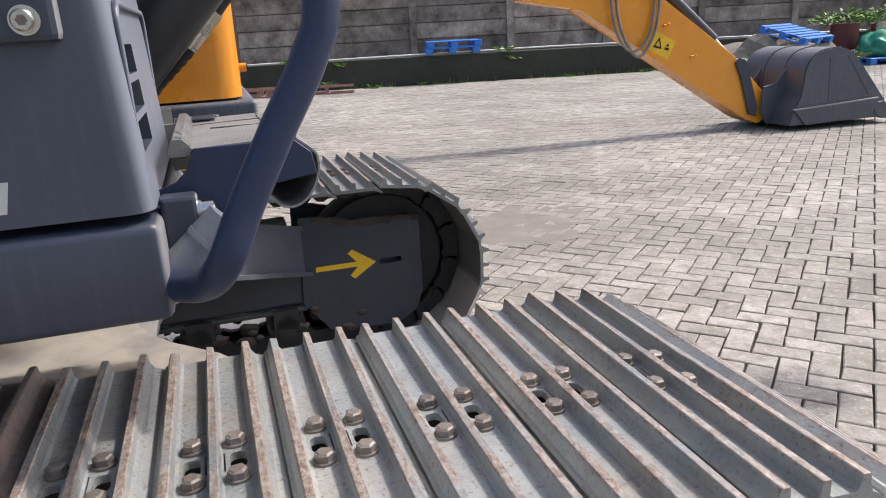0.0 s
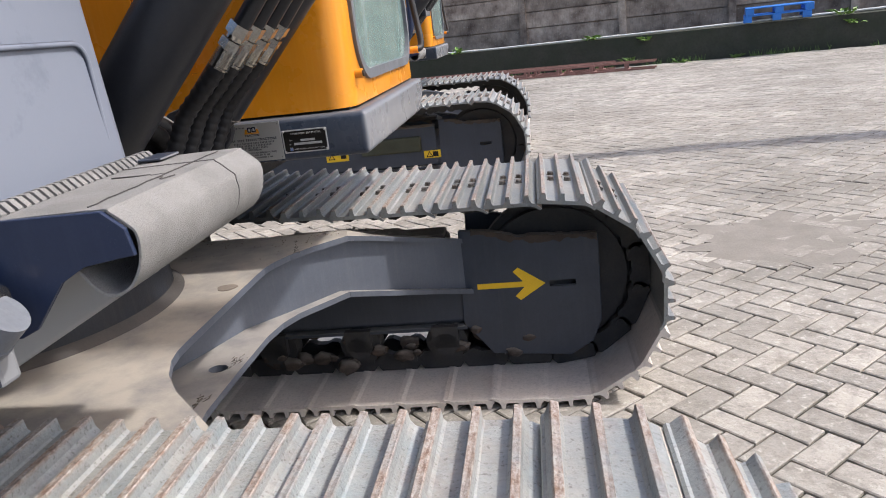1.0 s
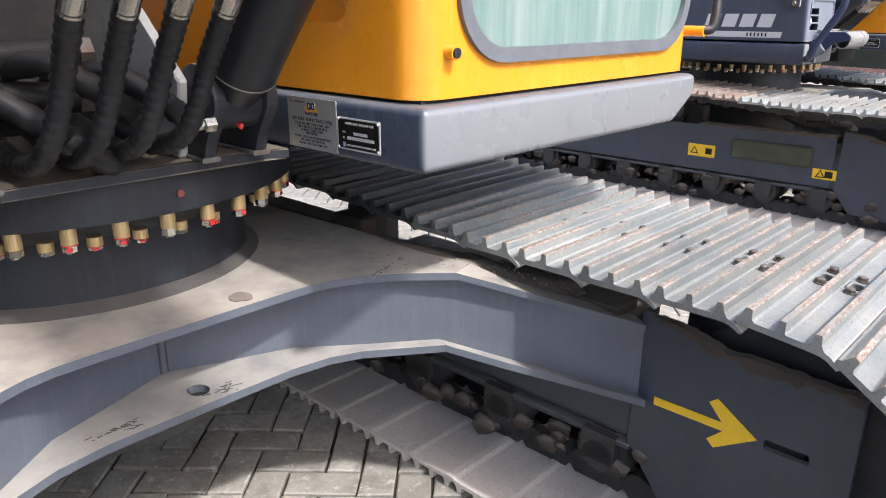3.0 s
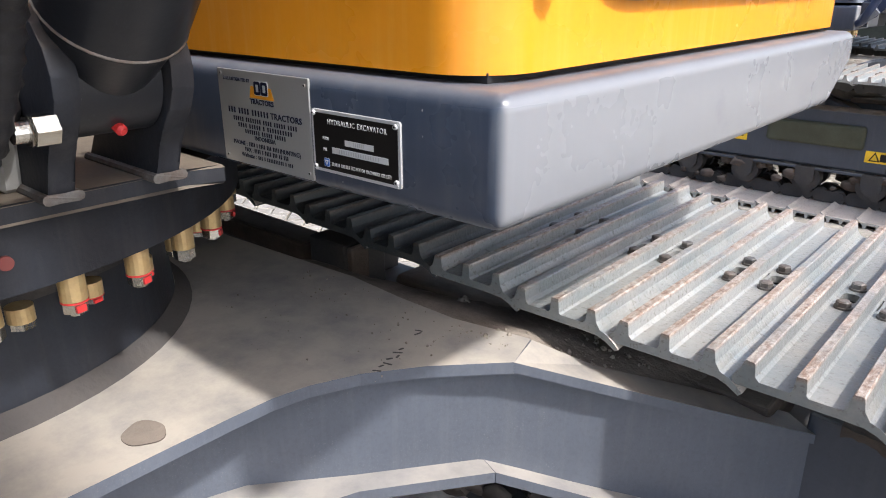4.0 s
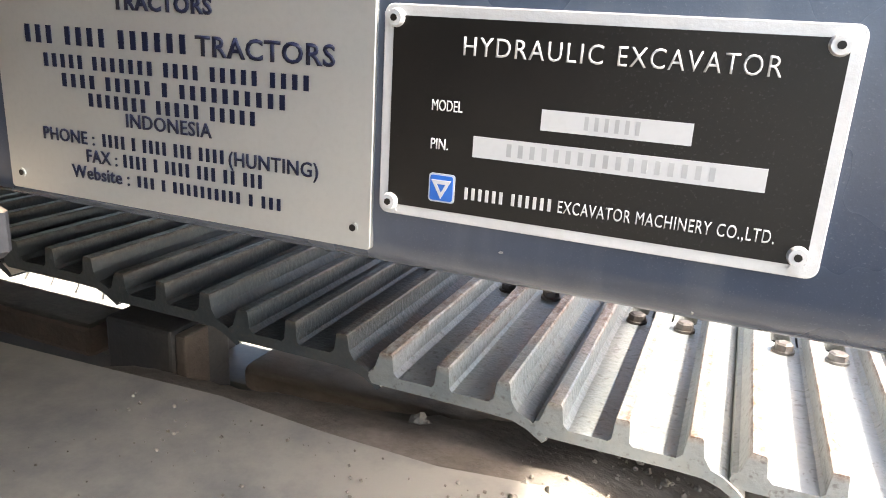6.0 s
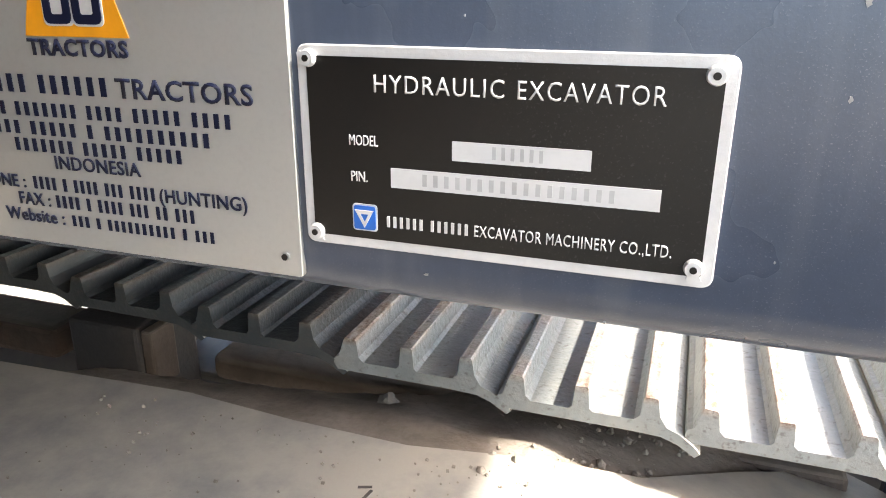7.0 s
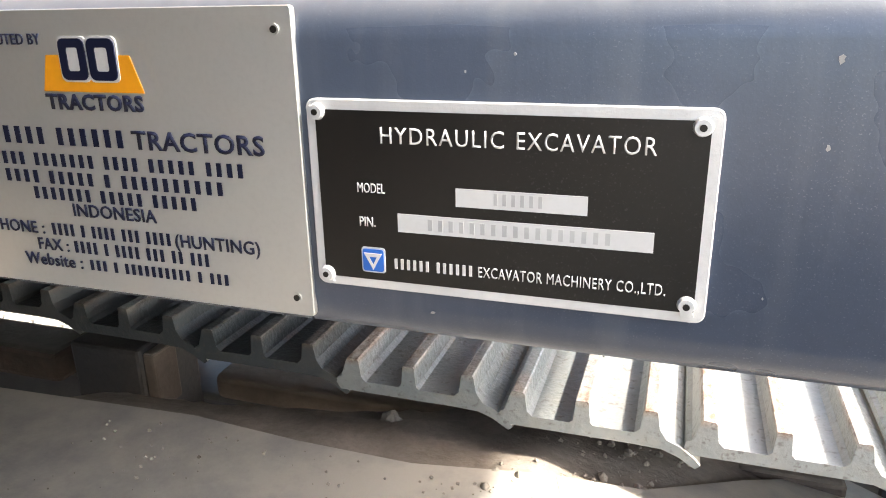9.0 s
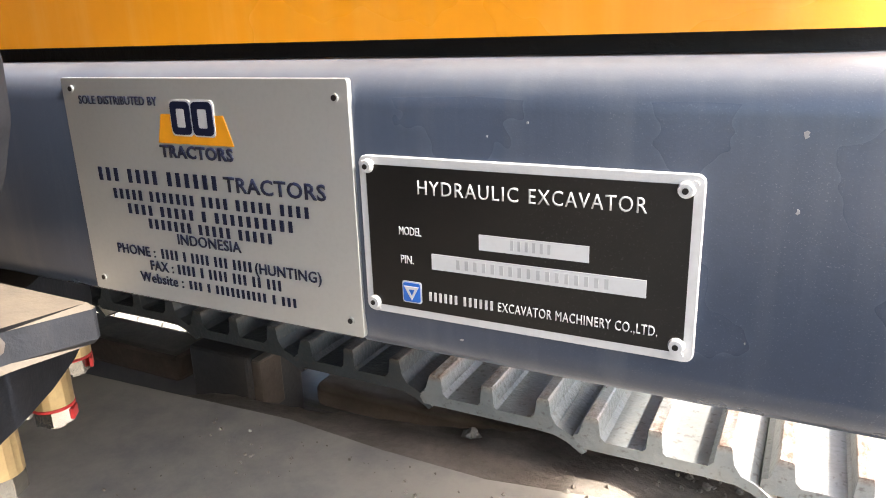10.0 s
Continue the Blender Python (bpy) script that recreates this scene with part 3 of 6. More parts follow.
# the rusty racks that lie at the foot of the wall
for n, (s0, s1, d, z) in enumerate(((-3.2, 3.7, -1.35, 0.0), (-4.5, 2.8, -0.85, 0.0))):
    rack = thing("steel_rack", at_wall((s0 + s1) / 2, d), "rusty steel ladder rack lying flat at the foot of the wall", "rack", "rusty racks")
    for dd, zz in ((0.0, 0.045), (0.30, 0.045), (0.0, 0.18), (0.30, 0.18)):
        bm = bmesh.new()
        wall_box(bm, s0, s1, d + dd, d + dd + 0.04, zz - 0.032, zz)
        part("rail", bm, RUST, rack)
    for k in range(int((s1 - s0) / 0.7) + 1):
        for dd in (0.0, 0.30):
            bm = bmesh.new()
            wall_box(bm, s0 + 0.7 * k, s0 + 0.7 * k + 0.05, d + dd, d + dd + 0.035, 0.045, 0.148)
            part("upright", bm, RUST, rack)
        bm = bmesh.new()
        wall_box(bm, s0 + 0.7 * k + 0.06, s0 + 0.7 * k + 0.10, d + 0.05, d + 0.30, 0.013, 0.045)
        part("rung", bm, RUST, rack)

# ---- the excavator ----
# x: along the tracks to the front, y: from the right track to the left, z: up
BASE = (-0.535, 2.345, 0.0)
TRACK_Y = (1.345, 3.345)
MID_Y = 2.345
SLEW = (-0.52, 2.345)
BOOM_Y = 2.23
IDLER_X, SPROCKET_X, AXLE_Z, RUN_R = 0.885, -1.963, 0.378, 0.347
PITCH, SHOE_W = 0.1716, 0.70

exc = thing("excavator", BASE, "orange-yellow and navy-grey tracked hydraulic excavator, parked on paving", "excavator", "parked excavators")


def shoe_mesh(name, material):
    """One triple-grouser shoe: u along the track, y across it, z outwards; the plate's outside lies at z = 0."""
    P0, P1 = 0.0095, 0.034    # the plate's outside and the crest of the ribs
    def rib(c):
        return [(c - 0.0110, P0), (c - 0.0078, P0 + 0.003), (c - 0.0060, P1 - 0.0012), (c - 0.0050, P1), (c + 0.0050, P1), (c + 0.0060, P1 - 0.0012), (c + 0.0078, P0 + 0.003), (c + 0.0110, P0)]
    lead = [(-0.0795, 0.0045), (-0.0780, 0.0105), (-0.0735, 0.0125), (-0.0672, 0.032), (-0.0655, P1), (-0.0555, P1), (-0.0538, 0.032), (-0.0515, 0.0145), (-0.0465, P0)]
    tail = [(0.0475, P0), (0.0525, 0.0145), (0.0545, 0.032), (0.056, P1), (0.0655, P1), (0.067, 0.032), (0.0695, 0.0165), (0.076, 0.0065), (0.088, 0.0015), (0.100, -0.0075), (0.1065, -0.0145), (0.102, -0.0185), (0.086, -0.0085), (0.072, -0.0035)]
    under = [(0.046, -0.0025), (0.0110, -0.0025), (-0.0110, -0.0025), (-0.0465, -0.0025), (-0.075, -0.0025)]
    top = lead + rib(0.0) + tail
    bm = bmesh.new()
    cuts = [-SHOE_W / 2, -0.023, 0.023, SHOE_W / 2]
    pts = top + under
    for k in (0, 2):
        prism(bm, pts, 'y', cuts[k], cuts[k + 1])
    # the middle strip, with the two mud holes left open
    for side in (-1, 1):
        # an oblong hole with rounded ends between two ribs
        hu, hv, r = 0.0115, 0.0205, 0.009
        cu, U, V = 0.0305 * side, 0.017, 0.023
        inner = rounded(-hu, hu, -hv, hv, r, 4)
        outer = []
        for i, (a, b) in enumerate(inner):
            q, k = divmod(i, 5)
            sa_, sb_ = ((1, 1), (-1, 1), (-1, -1), (1, -1))[q]
            first, last = ((U * sa_, b), (a, V * sb_)) if q % 2 == 0 else ((a, V * sb_), (U * sa_, b))
            outer.append((U * sa_, V * sb_) if k == 2 else first if k < 2 else last)
        ring_prism(bm, [(cu + a, b) for a, b in outer], [(cu + a, b) for a, b in inner], 'z', -0.0025, P0)
    prism(bm, lead + [(-0.0465, -0.0025), (-0.075, -0.0025)], 'y', cuts[1], cuts[2])
    prism(bm, rib(0.0) + [(0.0110, -0.0025), (-0.0110, -0.0025)], 'y', cuts[1], cuts[2])
    prism(bm, tail + [(0.046, -0.0025)], 'y', cuts[1], cuts[2])
    bmesh.ops.remove_doubles(bm, verts=bm.verts, dist=0.00005)
    # mend the doubled inner faces of the ribs and edges
    seen, dead = {}, []
    for f in bm.faces:
        key = tuple(sorted(v.index for v in f.verts))
        if key in seen:
            dead += [f, seen[key]]
        seen[key] = f
    bmesh.ops.delete(bm, geom=list(set(dead)), context='FACES_ONLY')
    # rounded ends of the mud holes and ragged crest
    for v in bm.verts:
        if v.co.z > 0.0325:
            v.co.z += random.uniform(-0.0012, 0.0008)
    bmesh.ops.recalc_face_normals(bm, faces=bm.faces)
    me = bpy.data.meshes.new(name)
    bm.to_mesh(me)
    bm.free()
    me.materials.append(material)
    return me


def bolt_mesh(material):
    bm = bmesh.new()
    cyl(bm, (0, 0, 0), (0, 0, 0.004), 0.0165, seg=18)
    cyl(bm, (0, 0, 0.004), (0, 0, 0.0135), 0.0138, seg=6)
    cyl(bm, (0, 0, 0.0135), (0, 0, 0.0155), 0.0125, 0.0095, seg=6)
    me = bpy.data.meshes.new("bolt")
    bm.to_mesh(me)
    bm.free()
    me.materials.append(material)
    return me


def loop_at(s):
    """Place and direction on the track's loop, s metres from the top over the idler backwards along the top run."""
    top = IDLER_X - SPROCKET_X
    arc = math.pi * RUN_R
    total = 2 * top + 2 * arc
    s %= total
    zt, zb = AXLE_Z + RUN_R, AXLE_Z - RUN_R
    if s < top:
        x = IDLER_X - s
        # the top run climbs to the carrier roller and sinks behind it
        sag = 0.05 * max(0.0, 0.3 - x) if x > 0.1 else 0.010 + 0.060 * (0.1 - max(x, -0.5))
        sag *= 1.0 if x > -0.6 else max(0.0, 1 - (-0.6 - x) / 1.3)
        return x, zt + sag, 0.0
    s -= top
    if s < arc:
        a = s / RUN_R
        return SPROCKET_X - RUN_R * math.sin(a), AXLE_Z + RUN_R * math.cos(a), -math.degrees(a)
    s -= arc
    if s < top:
        return SPROCKET_X + s, zb, -180.0
    s -= top
    a = s / RUN_R
    return IDLER_X + RUN_R * math.sin(a), AXLE_Z - RUN_R * math.cos(a), -180 - math.degrees(a)


LOOP = 2 * (IDLER_X - SPROCKET_X) + 2 * math.pi * RUN_R
N_SHOES = round(LOOP / PITCH)
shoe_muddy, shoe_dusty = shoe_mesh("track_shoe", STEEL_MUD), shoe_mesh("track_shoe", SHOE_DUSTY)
for v in shoe_dusty.vertices:    # worn lips
    v.co.z = max(v.co.z, -0.0095)
shoe_rusty, shoe_clean, shoe_shaded, bolt_me, bolt_far = shoe_mesh("track_shoe", STEEL_A), shoe_mesh("track_shoe", STEEL_B), shoe_mesh("track_shoe", STEEL_SHADED), bolt_mesh(BOLT), bolt_mesh(BOLT_DARK)
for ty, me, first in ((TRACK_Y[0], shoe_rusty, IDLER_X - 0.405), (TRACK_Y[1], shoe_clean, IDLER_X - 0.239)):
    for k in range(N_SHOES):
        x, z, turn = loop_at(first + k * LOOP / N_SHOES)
        # the ground run of the far track is caked with pale dust, the near track's rear with mud; the far top run below
        # the deck has its shade in the colour
        ob = new("track_shoe", shoe_muddy if ty < MID_Y and x < 0.06 and z > AXLE_Z else shoe_shaded if ty > MID_Y and x < -0.04 and z > AXLE_Z else shoe_dusty if ty > MID_Y and z < AXLE_Z - 0.12 else me)
        ob.parent = exc
        ob.matrix_basis = pose(x - BASE[0], ty - BASE[1], z, 0, turn, 0) @ pose(0, random.uniform(-0.002, 0.002), 0, 0, random.uniform(-0.5, 0.5), 0)
        for bx in (-0.029, 0.029):
            for by in (-0.045, 0.045):
                b = new("bolt", bolt_me if me is shoe_rusty else bolt_far)
                b.parent = ob
                b.matrix_basis = pose(bx, by, 0.0095, 0, 0, random.uniform(0, 60)) @ Matrix.Scale(1.0 if me is shoe_rusty else 0.78, 4)

for side, ty in zip((-1, 1), TRACK_Y):
    # the chain inside the shoes
    bm = bmesh.new()
    for k in range(N_SHOES):
        x, z, turn = loop_at(k * LOOP / N_SHOES)
        m = pose(x, ty, z, 0, turn, 0)
        for y0 in (-0.085, 0.05):
            count = len(bm.verts)
            prism(bm, [(-0.088, -0.030), (-0.086, -0.058), (-0.068, -0.078), (-0.044, -0.082), (-0.018, -0.070), (0.018, -0.070), (0.044, -0.082), (0.068, -0.078), (0.086, -0.058), (0.088, -0.030), (0.07, -0.006), (-0.07, -0.006)], 'y', y0, y0 + 0.035)
            cyl(bm, (-0.058, y0 - 0.008, -0.050), (-0.058, y0 + 0.043, -0.050), 0.019, seg=12)
            bm.verts.ensure_lookup_table()
            for v in bm.verts[count:]:
                v.co = m @ v.co
    tagged(part("track_chain", bm, DARK, exc), kind="stuff")
    # clumps of mud that hang on the rollers and the chain above the ground run
    bm = bmesh.new()
    for k in range(150):
        c = Vector((random.uniform(SPROCKET_X + 0.3, IDLER_X - 0.1), ty + random.choice((-1, 1)) * random.uniform(0.075, 0.155), random.uniform(0.085, 0.215)))
        r = random.uniform(0.010, 0.030)
        made = bmesh.ops.create_icosphere(bm, subdivisions=2, radius=1.0)["verts"]
        for v in made:
            v.co = c + Vector((v.co.x * 1.5, v.co.y * 0.8, v.co.z)) * r * (1 + 0.55 * noise.noise(v.co * 1.7 + c * 40))
    tagged(smooth(part("mud_clumps", bm, MUD_DARK, exc, "dark lumps of mud on rollers and chain"), 60), kind="stuff")
    # side beam with its lower flange, and the guards over idler and sprocket
    bm = bmesh.new()
    prism(bm, [(ty - 0.115, 0.235), (ty + 0.115, 0.235), (ty + 0.13, 0.25), (ty + 0.13, 0.40), (ty + 0.07, 0.505), (ty - 0.07, 0.505), (ty - 0.13, 0.40), (ty - 0.13, 0.25)], 'x', SPROCKET_X + 0.25, IDLER_X - 0.25, 0.008)
    beam = part("side_beam", bm, GUARD, exc)
    for dy in (-0.145, 0.105):
        bm = bmesh.new()
        box(bm, SPROCKET_X + 0.3, IDLER_X - 0.33, ty + dy, ty + dy + 0.04, 0.218, 0.234, 0.003, 1)
        part("flange", bm, GUARD, beam)
    for dy, face in ((-0.132, -1), (0.132, 1)):
        bm = bmesh.new()
        prism(bm, [(0.556, 0.600), (0.542, 0.245), (0.643, 0.114), (0.93, 0.094), (1.012, 0.146), (1.045, 0.228), (1.045, 0.555), (0.755, 0.562), (0.690, 0.582), (0.640, 0.592)],
              'y', ty + dy - 0.009, ty + dy + 0.009, 0.003, 1)
        g = part("idler_guard", bm, GUARD, exc, "dark bolted plate beside the idler")
        bm = bmesh.new()
        prism(bm, rounded(0.866, 0.960, 0.366, 0.391, 0.006, 3), 'y', ty + dy - 0.05, ty + dy + 0.05)
        carve(g, bm)
        bm = bmesh.new()
        verts = []
        for i in range(56):
            x = 0.60 + 0.44 * i / 55
            zt = float(np.interp(x, (0.60, 0.640, 0.690, 0.755, 1.045), (0.594, 0.592, 0.582, 0.562, 0.555)))
            lump, thin = noise.noise(Vector((x * 38, ty, dy * 9))), noise.noise(Vector((x * 90, ty, 3.0 + dy)))
            low, high = zt - 0.020 - 0.016 * lump - 0.006 * thin, zt + 0.006 + 0.006 * lump
            out = ty + dy + face * (0.0125 + 0.003 * thin)
            verts.append([bm.verts.new(v) for v in ((x, ty + dy + face * 0.0085, low), (x, out, low + 0.006), (x, out, high - 0.003), (x, ty + dy - face * 0.008, high))])
        for a, b in zip(verts, verts[1:]):
            for k in range(3):
                bm.faces.new((a[k], a[k + 1], b[k + 1], b[k]))
        smooth(part("mud_crust", bm, MUD_DARK, g), 60)
        bm = bmesh.new()
        prism(bm, [(SPROCKET_X + 0.32, 0.24), (SPROCKET_X + 0.32, 0.52), (SPROCKET_X + 0.12, 0.56), (SPROCKET_X + 0.12, 0.2)], 'y', ty + dy - 0.009, ty + dy + 0.009, 0.003, 1)
        part("motor_guard", bm, GUARD, exc)
    bm = bmesh.new()
    cyl(bm, (IDLER_X, ty - 0.07, AXLE_Z), (IDLER_X, ty + 0.07, AXLE_Z), RUN_R - 0.085, seg=40)
    cyl(bm, (IDLER_X, ty - 0.025, AXLE_Z), (IDLER_X, ty + 0.025, AXLE_Z), RUN_R - 0.055, seg=40)
    cyl(bm, (IDLER_X, ty - 0.11, AXLE_Z), (IDLER_X, ty + 0.11, AXLE_Z), 0.06, seg=20)
    smooth(part("idler", bm, DARK, exc))
    bm = bmesh.new()
    teeth = []
    for k in range(84):
        r = RUN_R - (0.04 if k % 4 in (1, 2) else 0.085)
        teeth.append((SPROCKET_X + r * math.cos(2 * math.pi * k / 84), AXLE_Z + r * math.sin(2 * math.pi * k / 84)))
    prism(bm, teeth, 'y', ty - 0.022, ty + 0.022)
    cyl(bm, (SPROCKET_X, ty - 0.11, AXLE_Z), (SPROCKET_X, ty + 0.11, AXLE_Z), 0.17, seg=32)
    part("sprocket", bm, DARK, exc)
    for k in range(7):
        bm = bmesh.new()
        x = SPROCKET_X + 0.42 + k * 0.335
        cyl(bm, (x, ty - 0.12, 0.165), (x, ty - 0.05, 0.165), 0.078, seg=24)
        cyl(bm, (x, ty + 0.05, 0.165), (x, ty + 0.12, 0.165), 0.078, seg=24)
        cyl(bm, (x, ty - 0.15, 0.165), (x, ty + 0.15, 0.165), 0.045, seg=20)
        box(bm, x - 0.05, x + 0.05, ty - 0.15, ty - 0.125, 0.15, 0.235)
        box(bm, x - 0.05, x + 0.05, ty + 0.125, ty + 0.15, 0.15, 0.235)
        smooth(part("track_roller", bm, DARK, exc))
    bm = bmesh.new()
    cyl(bm, (-0.53, ty - 0.10, 0.628), (-0.53, ty + 0.10, 0.628), 0.055, seg=20)
    box(bm, -0.565, -0.495, ty - 0.05, ty + 0.05, 0.50, 0.62)
    smooth(part("carrier_roller", bm, DARK, exc))

# yellow arrow on the guard inside the left track
ay = TRACK_Y[1] - 0.132 - 0.0105
bm = bmesh.new()
prism(bm, [(0.606, 0.372), (0.606, 0.393), (0.772, 0.393), (0.738, 0.432), (0.757, 0.447), (0.852, 0.382), (0.760, 0.322), (0.742, 0.338), (0.776, 0.372)], 'y', ay, ay + 0.001)
part("direction_arrow", bm, ARROW, exc, "yellow arrow pointing to the front")

# warning stickers and an olive cover on the outside of the right beam
oy = TRACK_Y[0] - 0.13
for x0, x1, z0, z1 in ((-0.395, -0.208, 0.337, 0.419), (0.412, 0.548, 0.301, 0.362)):
    bm = bmesh.new()
    box(bm, x0, x1, oy - 0.012, oy - 0.0105, z0, z1)
    st = part("warning_sticker", bm, STICKER, exc, "yellow warning sticker with a black triangle")
    bm = bmesh.new()
    c, zc, r = x0 + 0.045, (z0 + z1) / 2, 0.028
    ring_prism(bm, [(c - r, zc - r * 0.8), (c + r, zc - r * 0.8), (c, zc + r)], [(c - r * 0.62, zc - r * 0.58), (c + r * 0.62, zc - r * 0.58), (c, zc + r * 0.6)], 'y', oy - 0.0128, oy - 0.012)
    part("pictogram", bm, PLATE_BLACK, st)
    bm = bmesh.new()
    box(bm, x1 - 0.065, x1 - 0.02, oy - 0.0128, oy - 0.012, zc - 0.02, zc + 0.02)
    part("symbol", bm, PLATE_BLACK, st)
bm = bmesh.new()
box(bm, -0.10, 0.40, oy - 0.035, oy + 0.01, 0.36, 0.485, 0.02, 3)
part("grease_cover", bm, OLIVE, exc, "olive mesh cover on the track beam")
bm = bmesh.new()
box(bm, -1.5, 0.52, oy - 0.010, oy + 0.001, 0.25, 0.55, 0.003, 1)
part("beam_skin", bm, GUARD, exc)

# ---- X frame: top plate, webs, pedestal ----
EDGE = [(0.068, 2.345), (0.068, 2.55), (0.070, 2.61), (0.080, 2.66), (0.108, 2.725), (0.160, 2.798), (0.245, 2.887), (0.345, 2.972)]   # front edge, centre to the bend


SIDE = [(0.222, 2.960), (0.09, 2.938), (-0.03, 2.940), (-0.16, 2.950), (-0.33, 2.940), (-0.52, 2.93), (-0.71, 2.940), (-0.88, 2.950), (-1.01, 2.940), (-1.13, 2.938), (-1.262, 2.960)]


front = [(x, 2 * MID_Y - y) for x, y in EDGE[-2:0:-1]] + EDGE[:-1]
rear = [(2 * SLEW[0] - x, y) for x, y in front[::-1]]
bm = bmesh.new()
prism(bm, front + SIDE + rear + [(x, 2 * MID_Y - y) for x, y in SIDE[::-1]], 'z', 0.684, 0.702)
xf = part("x_frame_top", bm, FRAME, exc, "dusty grey top plate of the undercarriage frame")


# the web runs from the crotch of the two legs out along the leg, set back under the top plate; heights of its foot
WEB = [(-0.125, 2.345, 0.519), (-0.080, 2.453, 0.519), (-0.022, 2.612, 0.519), (0.078, 2.732, 0.519), (0.189, 2.878, 0.519), (0.300, 2.968, 0.482), (0.420, 3.074, 0.437), (0.563, 3.203, 0.378)]
WEB_TOP = [0.688, 0.688, 0.688, 0.688, 0.690, 0.658, 0.610, 0.560]
LOW_EDGE = [(0.066, 2.345), (0.068, 2.55), (0.082, 2.64), (0.110, 2.71), (0.150, 2.765), (0.229, 2.8715)]   # front edge of the bottom plate


def leg_strip(rows, name, parent, material):
    """A plate through rows of four corners each."""
    bm = bmesh.new()
    rows = [[bm.verts.new(p) for p in r] for r in rows]
    for a, b in zip(rows, rows[1:]):
        for k in range(4):
            bm.faces.new((a[k], a[(k + 1) % 4], b[(k + 1) % 4], b[k]))
    bm.faces.new(rows[0])
    bm.faces.new(rows[-1][::-1])
    return part(name, bm, material, parent)


def leg(sx, sy):
    """The web of one leg, the bottom plate that runs out under it, and the sloping top plate."""
    def pt(x, y):
        return (SLEW[0] + (x - SLEW[0]) * sx, MID_Y + (y - MID_Y) * sy)
    rows = []
    for (x, y, zb), zt in zip(WEB, WEB_TOP):
        X, Y = pt(x, y)
        Xi, Yi = pt(x - 0.014, y + 0.008)
        rows.append(((X, Y, zb - 0.004), (X, Y, zt), (Xi, Yi, zt), (Xi, Yi, zb - 0.004)))
    web = smooth(leg_strip(rows, "leg_web", exc, FRAME), 25)
    rows = []
    for (x, y), (xi, yi), z in zip(((0.230, 2.872), (0.340, 2.958), (0.458, 3.066), (0.592, 3.188)), ((0.130, 2.910), (0.250, 3.000), (0.360, 3.110), (0.490, 3.225)), (0.519, 0.481, 0.436, 0.382)):
        X, Y = pt(x, y)
        Xi, Yi = pt(xi, yi)
        rows.append(((X, Y, z - 0.018), (X, Y, z), (Xi, Yi, z), (Xi, Yi, z - 0.018)))
    leg_strip(rows, "flange", web, FRAME_LOW)
    # sloping top of the leg
    bm = bmesh.new()
    outer = [(0.245, 2.887), (0.345, 2.972), (0.45, 3.078), (0.570, 3.196)]
    inner = [(0.2225, 2.962), (0.300, 3.012), (0.398, 3.122), (0.520, 3.235)]
    zs = [0.7018, 0.667, 0.621, 0.571]
    rows = []
    for (x, y), (xi, yi), z in zip(outer, inner, zs):
        X, Y = pt(x + 0.0003, y - 0.0003)
        Xi, Yi = pt(xi, yi)
        rows.append([bm.verts.new(p) for p in ((X, Y, z - 0.016), (X, Y, z), (Xi, Yi, z - 0.002), (Xi, Yi, z - 0.018))])
    for a, b in zip(rows, rows[1:]):
        for k in range(4):
            bm.faces.new((a[k], a[(k + 1) % 4], b[(k + 1) % 4], b[k]))
    bm.faces.new(rows[0])
    bm.faces.new(rows[-1][::-1])
    part("leg_top", bm, FRAME, exc)
    return web


for ly in (3.165, 1.405):
    bm = bmesh.new()
    box(bm, 0.25, 0.51, ly, ly + 0.10, 0.575, 0.604, 0.006, 2)
    part("beam_ledge", bm, MUD_DARK, exc, "rusty brown ledge of the track beam with dried mud")
for ly, mid in zip((3.165, 1.390), TRACK_Y[::-1]):
    bm = bmesh.new()
    box(bm, -1.5, -0.60, ly + 0.01, ly + 0.10, 0.545, 0.600, 0.010, 2)
    part("beam_lip", bm, MUD_DARK, exc)
    bm = bmesh.new()
    box(bm, -0.385, 0.50, mid - 0.075, mid + 0.075, 0.500, 0.548, 0.016, 3)
    smooth(part("beam_lip", bm, LIP, exc, "mud-stained brown top of the track beam"), 40)
    bm = bmesh.new()
    box(bm, -0.515, -0.392, ly - 0.035, ly + 0.09, 0.50, 0.655, 0.006, 2)
    part("roller_bracket", bm, DARK, exc)
    bm = bmesh.new()
    box(bm, -0.391, -0.372, ly - 0.030, ly + 0.02, 0.56, 0.650, 0.004, 2)
    part("bracket_ear", bm, LIP, exc)


def bank_at(x, v):
    """The mud bank's y and z at x, from the plate's edge (v = 0) to the track beam (v = 1)."""
    y0 = float(np.interp(x, (-0.37, 0.18, 0.2225, 0.300, 0.398, 0.46), (2.915, 2.915, 2.945, 3.000, 3.110, 3.165)))
    y1 = float(np.interp(x, (-0.37, -0.32, -0.143, 0.0, 0.056, 0.12, 0.20), (2.955, 3.005, 3.036, 3.071, 3.095, 3.145, 3.20)))
    z0 = float(np.interp(x, (0.2, 0.300, 0.398, 0.46), (0.7005, 0.657, 0.610, 0.582)))
    z1 = min(z0 - 0.006, float(np.interp(x, (-0.37, 0.05, 0.2), (0.672, 0.662, 0.628))))
    return y0 + (max(y1, y0 + 0.02) - y0) * v, z0 + (z1 - z0) * v ** 1.6


